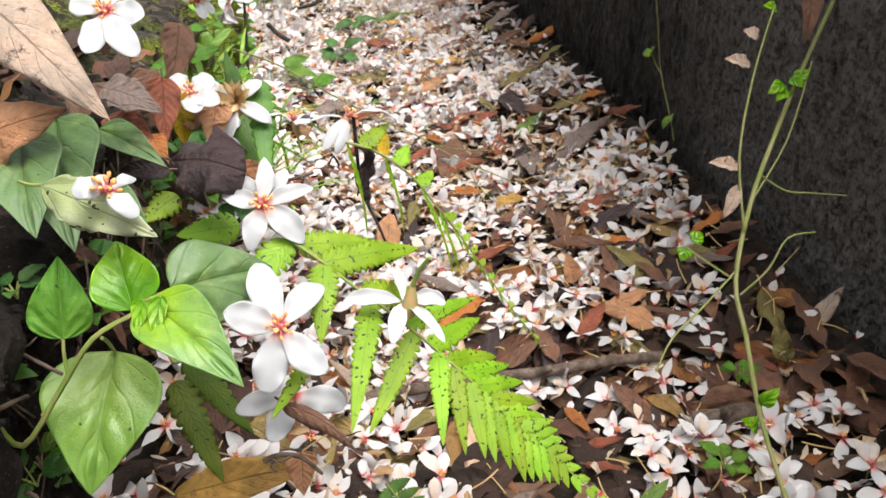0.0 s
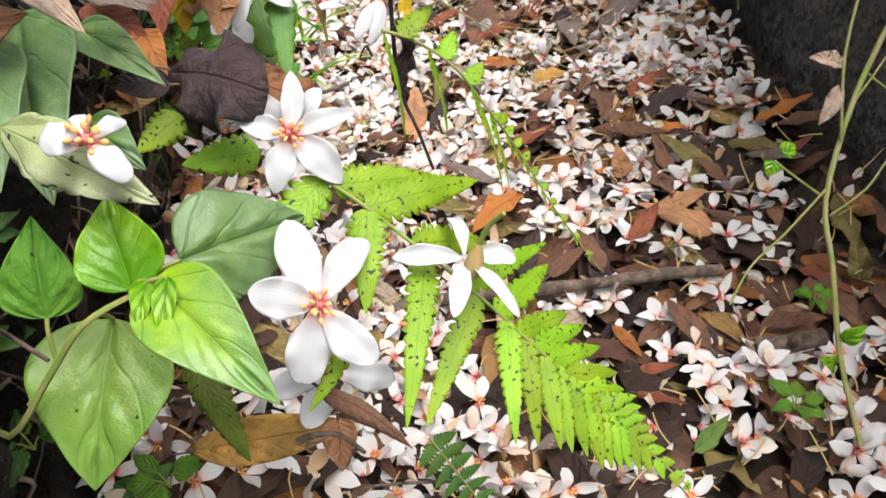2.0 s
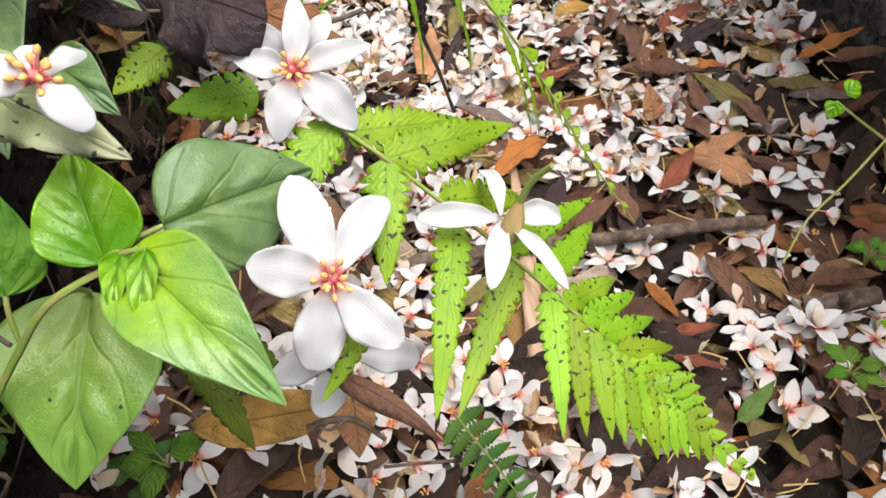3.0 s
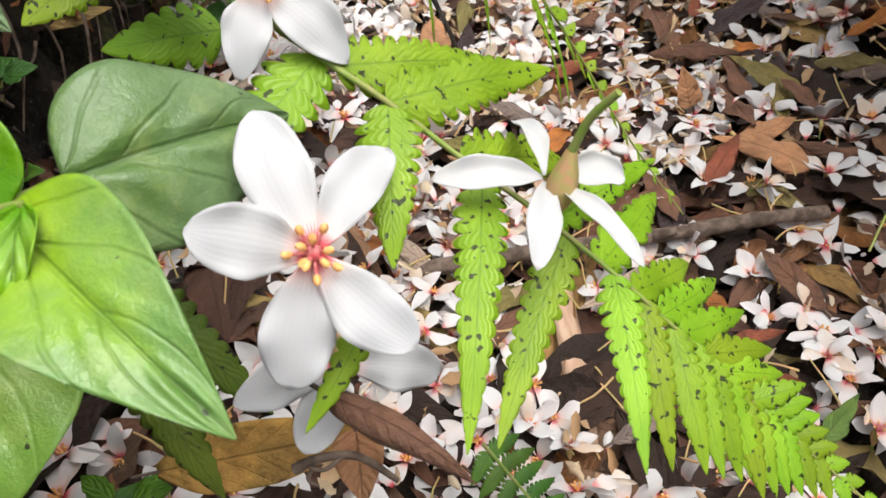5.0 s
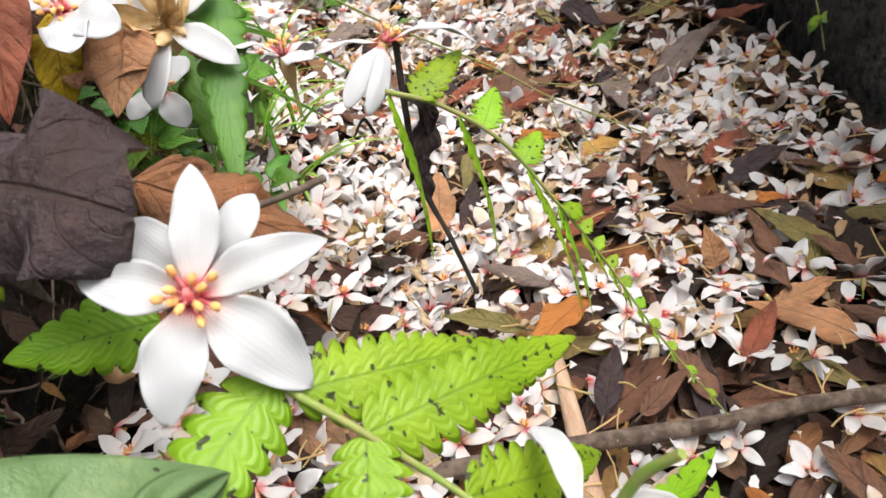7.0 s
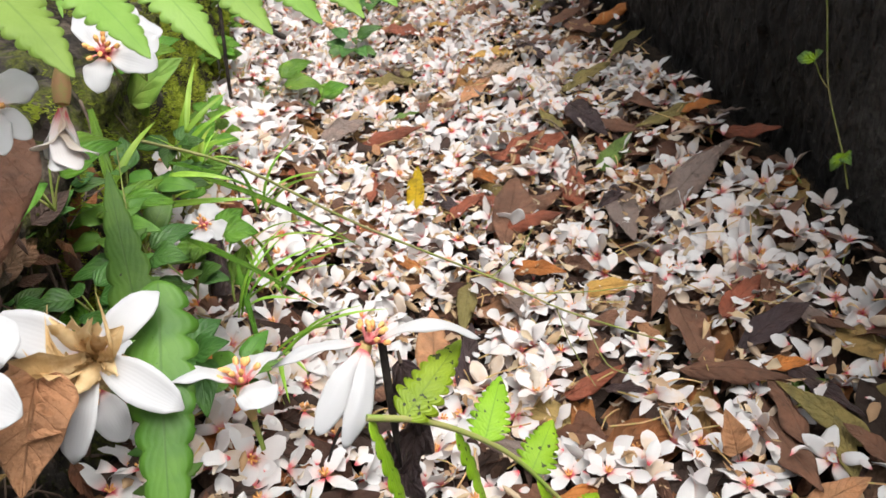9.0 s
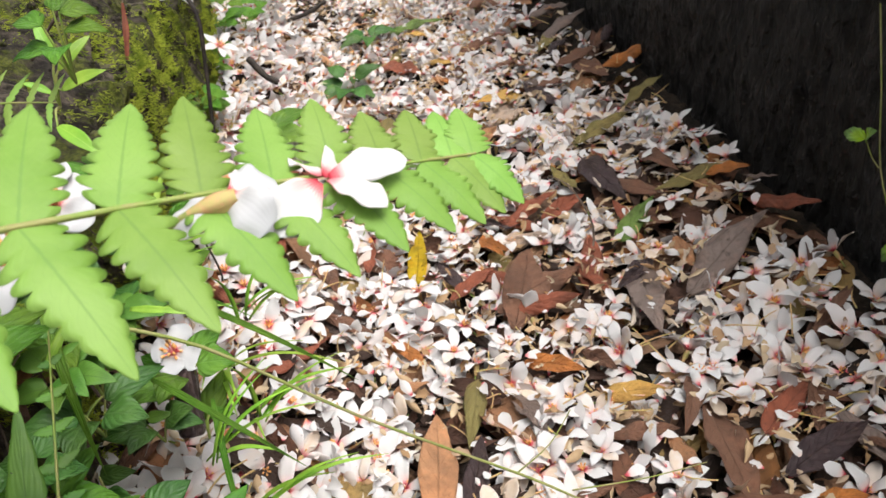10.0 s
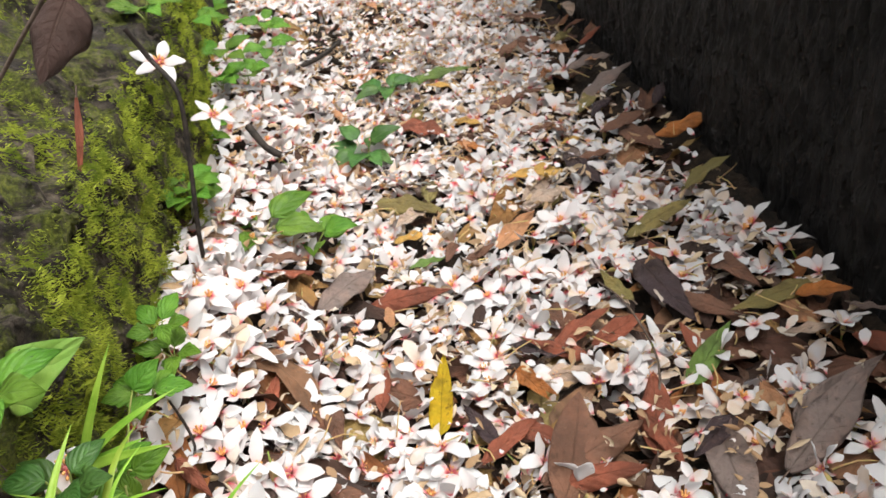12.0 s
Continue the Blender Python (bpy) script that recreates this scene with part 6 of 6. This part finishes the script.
def lay_flower(x, y, turn, lift, face=1.0):
    k = rf.choice((0, 0, 1, 1, 2, 3, 3, 4, 5, 6, 7))
    tilt, way = rf.uniform(0.0, 1.0) ** 1.6 * 1.15, rf.uniform(0, 6.28)
    m = Matrix.Translation((x, y, floor_z(x, y) + lift)) @ Matrix.Rotation(tilt, 4, (math.cos(way), math.sin(way), 0)) @ Matrix.Rotation(turn, 4, "Z")
    if face < 0:
        m = m @ Matrix.Rotation(math.pi + rf.uniform(-0.5, 0.5), 4, "X")
    m = m @ Matrix.Scale(rf.uniform(0.80, 1.04) * (0.86 + 0.14 * ease((y - 0.45) / 0.35)), 4)
    placed.append((x, y))
    return k, m


things = 0
for x, y, turn in SPOTS:
    k, m = lay_flower(x, y, radians(turn * 5), 0.018)
    if used[k]:
        o = copy_thing(KINDS[k], m)
    else:
        used[k], o = True, KINDS[k]
        o.matrix_basis = m
    tagged(o, "fallen white tung blossom with a pink throat on the litter", "flower", "fallen blossoms")
    things += 1


def share(x, y):
    """How thickly blossoms lie: in drifts, thinner in the near ditch and towards the dark wall."""
    drift = noise.noise((x * 11, y * 9, 2.2)) + 0.6 * noise.noise((x * 26, y * 24, 7.7))
    near = 1 - ease((y - 0.48) / 0.30)
    edge = 0.372 - 0.035 * ease((y - 1.1) / 0.9)
    thick = (0.45 + 0.55 * (1 - near)) * (1 - 0.65 * near * ease((x - 0.18) / 0.14)) * (1 - ease((x - edge + 0.045) / 0.05)) * (1 - 0.75 * ease((-0.10 - x) / 0.09))
    right = ease((x - 0.05) / 0.22)
    for a, b, wide in ((-0.02, 1.00, 0.13), (0.17, 1.02, 0.07), (0.00, 1.43, 0.13), (0.24, 0.78, 0.06), (0.03, 0.80, 0.09)):
        drift += 0.75 * math.exp(-((x - a) ** 2 + (y - b) ** 2) / wide ** 2)
    return thick * (1 - 0.42 * ease((x - 0.02) / 0.16) * (1 - ease((y - 0.52) / 0.22))) * ease(0.86 + 0.10 * ease((y - 1.1) / 0.6) + drift * 1.30 - 0.14 * right)


STICK_LINES = [((-0.0348, 0.5214, 0.0173), (0.2343, 0.5056, 0.0100), 0.012), ((0.2260, 0.4236, 0.0100), (0.2761, 0.4228, 0.0100), 0.012), ((0.0386, 0.3676, 0.0100), (0.0712, 0.6614, 0.0100), 0.013)]


def on_stick(x, y):
    for a, b, wide in STICK_LINES:
        d = Vector((b[0] - a[0], b[1] - a[1]))
        q = Vector((x - a[0], y - a[1]))
        if 0 < q.dot(d) < d.length_squared and abs(q.cross(d)) < wide * d.length:
            return True
    return False


def on_leaf(x, y):
    for a, b, turn, length, c in LEAVES:
        u, v = (x - a) * math.cos(radians(turn)) + (y - b) * math.sin(radians(turn)), (y - b) * math.cos(radians(turn)) - (x - a) * math.sin(radians(turn))
        if -0.01 < u < length + 0.01 and abs(v) < length * 0.15 + 0.007:
            return True
    return on_stick(x, y)


def heap(x, y):
    """How many blossoms already lie close by."""
    cx, cy = int(x // 0.02), int(y // 0.02)
    return [math.hypot(x - a, y - b) for i in (-1, 0, 1) for j in (-1, 0, 1) for a, b in cells.get((cx + i, cy + j), ())]


cells = {}
for a, b in placed:
    cells.setdefault((int(a // 0.02), int(b // 0.02)), []).append((a, b))
extra = []
for tries in range(26000):
    x, y = rf.uniform(-0.20, 0.375), rf.uniform(0.20, 2.9)
    if rf.random() > share(x, y) or on_leaf(x, y):
        continue
    close = heap(x, y)
    if close and min(close) < (0.0136 if y < 1.7 else 0.0160):
        continue
    cells.setdefault((int(x // 0.02), int(y // 0.02)), []).append((x, y))
    lift = rf.uniform(0.002, 0.010) + 0.0045 * min(4, sum(d < 0.021 for d in close))
    k, m = lay_flower(x, y, rf.uniform(0, 6.28), lift, -1 if rf.random() < 0.22 else 1)
    if 0.42 < y < 1.45 and things < 300 and rf.random() < 0.35:
        o = copy_thing(KINDS[k], m) if used[k] else KINDS[k]
        used[k] = True
        o.matrix_basis = m
        tagged(o, "fallen white tung blossom with a pink throat on the litter", "flower", "fallen blossoms")
        things += 1
    else:
        extra.append((k, m))


def rough_blossom(k):
    rr = random.Random(500 + k)
    petals = []
    for i in range(5 if k % 3 else 4):
        a = 1.2566 * i + rr.uniform(-0.35, 0.35)
        rise = (k % 4) * 0.16 + rr.uniform(-0.22, 0.30)
        d = np.array([math.cos(a) * math.cos(rise), math.sin(a) * math.cos(rise), math.sin(rise)])
        up = np.array([-math.cos(a) * math.sin(rise), -math.sin(a) * math.sin(rise), math.cos(rise)])
        petals.append(blade(d * 0.001, d * 0.0262 * rr.uniform(0.8, 1.1), up, 0.0128 * rr.uniform(0.78, 1.14), s_point if (i + k) % 3 == 0 else s_petal, 8, 5, rr.uniform(-0.4, 0.6), rr.uniform(0, 0.14), 0.22, 1.4, seed=k * 9 + i, sway=rr.uniform(-0.08, 0.08), curl=rr.uniform(-0.34, 0.2)))
    hearts = join(*[tube([(0, 0, 0), (math.cos(q) * 0.003, math.sin(q) * 0.003, 0.006)], 0.0006, 0.0009, 4) for q in (0, 1.3, 2.5, 3.8, 5)])
    return join(*petals), hearts


ROUGH = [rough_blossom(k) for k in range(16)]
bulk, hearts = [], []
for i, (k, m) in enumerate(extra):
    p, h = ROUGH[i % 16]
    bulk.append(moved(p, m))
    hearts.append(moved(h, m))
o = new("fallen_flowers", mesh_of("fallen_flowers", join(*bulk), OLD_PETAL))
tagged(o, "dense carpet of fallen white tung blossoms further along the ditch", "flowers", kind="stuff")
c = new("flower_hearts", mesh_of("flower_hearts", join(*hearts), ANTHER))
c.parent = o

# loose petals and crumpled cream remains
rp = random.Random(91)
loose, remains = [], []
for i in range(12000):
    x, y = rp.uniform(-0.18, 0.37), rp.uniform(0.30, 2.4)
    if rp.random() > share(x, y) + 0.05 or on_stick(x, y):
        continue
    L, a, h = rp.uniform(0.005, 0.017), rp.uniform(0, 6.28), rp.uniform(0.004, 0.030)
    b = np.array([x, y, floor_z(x, y) + h])
    t = b + np.array([math.cos(a), math.sin(a), rp.uniform(-0.4, 0.6)]) * L
    if i % 3:
        remains.append(blade(b, t, (rp.uniform(-1, 1), rp.uniform(-1, 1), 1), L * rp.uniform(0.3, 0.7), s_petal, 6, 5, rp.uniform(-2.2, 2.2), rp.uniform(-0.2, 0.3), 0.5, 2.0, seed=i, curl=rp.uniform(-0.6, 0.6)))
    else:
        loose.append(blade(b, t, (rp.uniform(-0.8, 0.8), rp.uniform(-0.8, 0.8), 1), L * 0.6, s_petal, 6, 5, rp.uniform(-1, 1), rp.uniform(0, 0.2), 0.3, 2.0, seed=i, curl=rp.uniform(-0.4, 0.4)))
o = new("loose_petals", mesh_of("loose_petals", join(*loose), OLD_PETAL))
tagged(o, "single fallen white petals strewn over the litter", "petals", kind="stuff")
o = new("withered_petals", mesh_of("withered_petals", join(*remains), REMAINS))
tagged(o, "crumpled cream and tan withered petals in the litter", "petals", kind="stuff")

# loose litter: small brown leaves between and under the blossoms
rd = random.Random(23)
litter = []
for i in range(3400):
    x, y = rd.uniform(-0.20, 0.385), rd.uniform(-1.0, 4.9) if i % 3 else rd.uniform(0.25, 1.2)
    L = rd.choice((0.03, 0.045, 0.06, 0.075)) * rd.uniform(0.7, 1.2)
    a = rd.uniform(0, 6.28)
    dx, dy = math.cos(a) * L, math.sin(a) * L
    if not -0.22 < x + dx < 0.388:
        continue
    z0 = floor_z(x, y) + rd.uniform(-0.006, 0.009)
    litter.append(blade((x, y, z0), (x + dx, y + dy, floor_z(x + dx, y + dy) + rd.uniform(-0.004, 0.014)), (rd.uniform(-0.6, 0.6), rd.uniform(-0.6, 0.4), 1), L * rd.uniform(0.28, 0.5), rd.choice((s_ovate, s_lance)), 8, 5, rd.uniform(-1.2, 1.2), rd.uniform(-0.05, 0.15), 0.3, 2.0, seed=i))
o = new("leaf_litter", mesh_of("leaf_litter", join(*litter), LITTER))
tagged(o, "brown decaying leaf litter on the ditch floor", "leaf litter", kind="stuff")

# litter on the crown of the bank
crown = []
for i in range(700):
    y = rd.uniform(-0.2, 2.4)
    s = rd.uniform(0.57, 0.72)
    if 0.72 < y < 1.7:
        continue
    if y < 0.36:
        s = rd.uniform(0.64, 0.75)
    p = Vector(bank_point(y, s))
    L = rd.uniform(0.025, 0.06)
    d = Vector((rd.uniform(-1, 0.5), rd.uniform(-1, 1), rd.uniform(-0.2, 0.3))).normalized() * L
    crown.append(blade(p + Vector((0, 0, 0.004)), p + d + Vector((0, 0, 0.006)), (rd.uniform(-0.4, 0.6), rd.uniform(-0.6, 0.3), 1), L * rd.uniform(0.3, 0.5), s_ovate, 8, 5, rd.uniform(-1, 1), 0.08, 0.3, 2.0, seed=i))
o = new("bank_litter", mesh_of("bank_litter", join(*crown), LITTER))
tagged(o, "brown dead leaves on the crown of the bank", "leaf litter", kind="stuff")

# flower stalks and slivers of stem strewn through the litter
slivers = []
for i in range(700):
    x, y = rd.uniform(-0.16, 0.37), rd.uniform(0.30, 2.0)
    a, L = rd.uniform(0, 6.28), rd.uniform(0.010, 0.035)
    p = Vector((x, y, floor_z(x, y) + rd.uniform(0.008, 0.028)))
    q = p + Vector((math.cos(a), math.sin(a), rd.uniform(-0.3, 0.5))) * L
    slivers.append(tube([p, (p + q) / 2 + Vector((rd.uniform(-1, 1), rd.uniform(-1, 1), 0.5)) * L * 0.12, q], 0.0007, 0.0005, 4, smooth=2))
o = new("stem_slivers", mesh_of("stem_slivers", join(*slivers), CALYX))
tagged(o, "thin yellowish flower stalks strewn through the litter", "stalks", kind="stuff")

# moss tufts on the bank's face
moss = []
LEAFLET = [blade((0, 0, -0.001), (0, 0.0, 0.0065 + 0.0015 * j), (0, -1, 0.2), 0.0022, s_lance, 3, 2, 0.0, 0.10, 0.0, seed=j, curl=0.5 - 0.3 * j) for j in range(4)]
for i in range(24000):
    y, s = rd.uniform(0.72, 1.80), rd.uniform(0.06, 0.66)
    grown = 0.8 * noise.noise((y * 11.0, s * 6.0, 4.0)) + 0.6 * noise.noise((y * 34, s * 18, 1.0)) + 0.7 * noise.noise((y * 90, s * 60, 1.0))
    if grown < -0.12 + 0.8 * max(0.0, 1.02 - y) + 0.15 * (s < 0.20):
        continue
    p = Vector(bank_point(y, s))
    hang = rd.uniform(1.2, 2.5)
    for j in range(12):
        m = Matrix.Translation(p + Vector((rd.uniform(0, 0.005), rd.uniform(-1, 1) * 0.004, rd.uniform(-1, 1) * 0.005))) @ Matrix.Rotation(hang + rd.uniform(-0.5, 0.4), 4, (0, 1, 0)) @ Matrix.Rotation(rd.uniform(-0.9, 0.9), 4, "X") @ Matrix.Scale(rd.uniform(0.14, 0.38) * (1 + min(0.8, grown)), 4)
        moss.append(moved(LEAFLET[j % 4], m))
o = new("moss", mesh_of("moss", join(*moss), MOSS))
tagged(o, "yellow-green moss on the old bank", "moss", kind="stuff")

# twigs, small leaves and seedlings on the dark slope below the herb
slope = []
for i in range(420):
    y, q = rd.uniform(0.02, 0.80), rd.uniform(0.06, 0.62)
    if 0.18 < y < 0.40 and q > 0.20:
        continue
    p = Vector(bank_point(y, q)) + Vector((0.003, 0, 0))
    L = rd.uniform(0.012, 0.040)
    d = Vector((rd.uniform(-0.1, 0.5), rd.uniform(-1, 1), rd.uniform(-1, 0.6))).normalized() * L
    slope.append(blade(p, p + d, (1, -0.5, rd.uniform(0, 1)), L * rd.uniform(0.25, 0.5), s_ovate, 8, 5, rd.uniform(-1, 1), 0.08, 0.3, 2.0, seed=i))
o = new("slope_litter", mesh_of("slope_litter", join(*slope), LITTER))
tagged(o, "dark decaying leaves stuck to the slope of the bank", "leaf litter", kind="stuff")
roots = []
for i in range(240):
    y, q = rd.uniform(0.05, 0.85), rd.uniform(0.10, 0.60)
    p = Vector(bank_point(y, q)) + Vector((0.002, 0, 0))
    r = Vector(bank_point(y + rd.uniform(-0.05, 0.05), max(0.05, q - rd.uniform(0.0, 0.12)))) + Vector((0.006, 0, 0))
    roots.append(tube([p, (p + r) / 2 + Vector((0.006, rd.uniform(-0.006, 0.006), 0)), r], rd.uniform(0.0005, 0.0014), 0.0004, 5, smooth=3))
o = new("fine_roots", mesh_of("fine_roots", join(*roots), TWIG))
tagged(o, "thin bare brown roots on the dark slope", "roots", kind="stuff")
for i in range(46):
    y, q = rd.uniform(0.08, 0.75), rd.uniform(0.10, 0.56)
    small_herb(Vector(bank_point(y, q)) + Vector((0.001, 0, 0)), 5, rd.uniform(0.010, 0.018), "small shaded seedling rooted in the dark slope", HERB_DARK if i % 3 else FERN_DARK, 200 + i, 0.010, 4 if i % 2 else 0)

for i in range(16):
    y, q = rd.uniform(1.22, 1.95), rd.uniform(0.12, 0.42)
    small_herb(Vector(bank_point(y, q)) + Vector((0.004, 0, 0)), 6, rd.uniform(0.022, 0.034), "light green small-leaved herb on the mossy bank", HERB_MID, 300 + i, 0.02, 5)

# crumbs of earth and stone on the bank's face
crumbs = []
for i in range(6000):
    y, q = rd.uniform(0.05, 1.7), rd.uniform(0.06, 0.62)
    p = Vector(bank_point(y, q))
    crumbs.append(bead(p, rd.uniform(0.0008, 0.0032) * rd.uniform(0.6, 1.3), rd.uniform(0.6, 1.4), (rd.uniform(-1, 1), rd.uniform(-1, 1), rd.uniform(0.1, 1)), 3, 5))
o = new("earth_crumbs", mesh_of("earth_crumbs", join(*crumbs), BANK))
tagged(o, "crumbs of earth and stone on the mossy bank", "earth", kind="stuff")
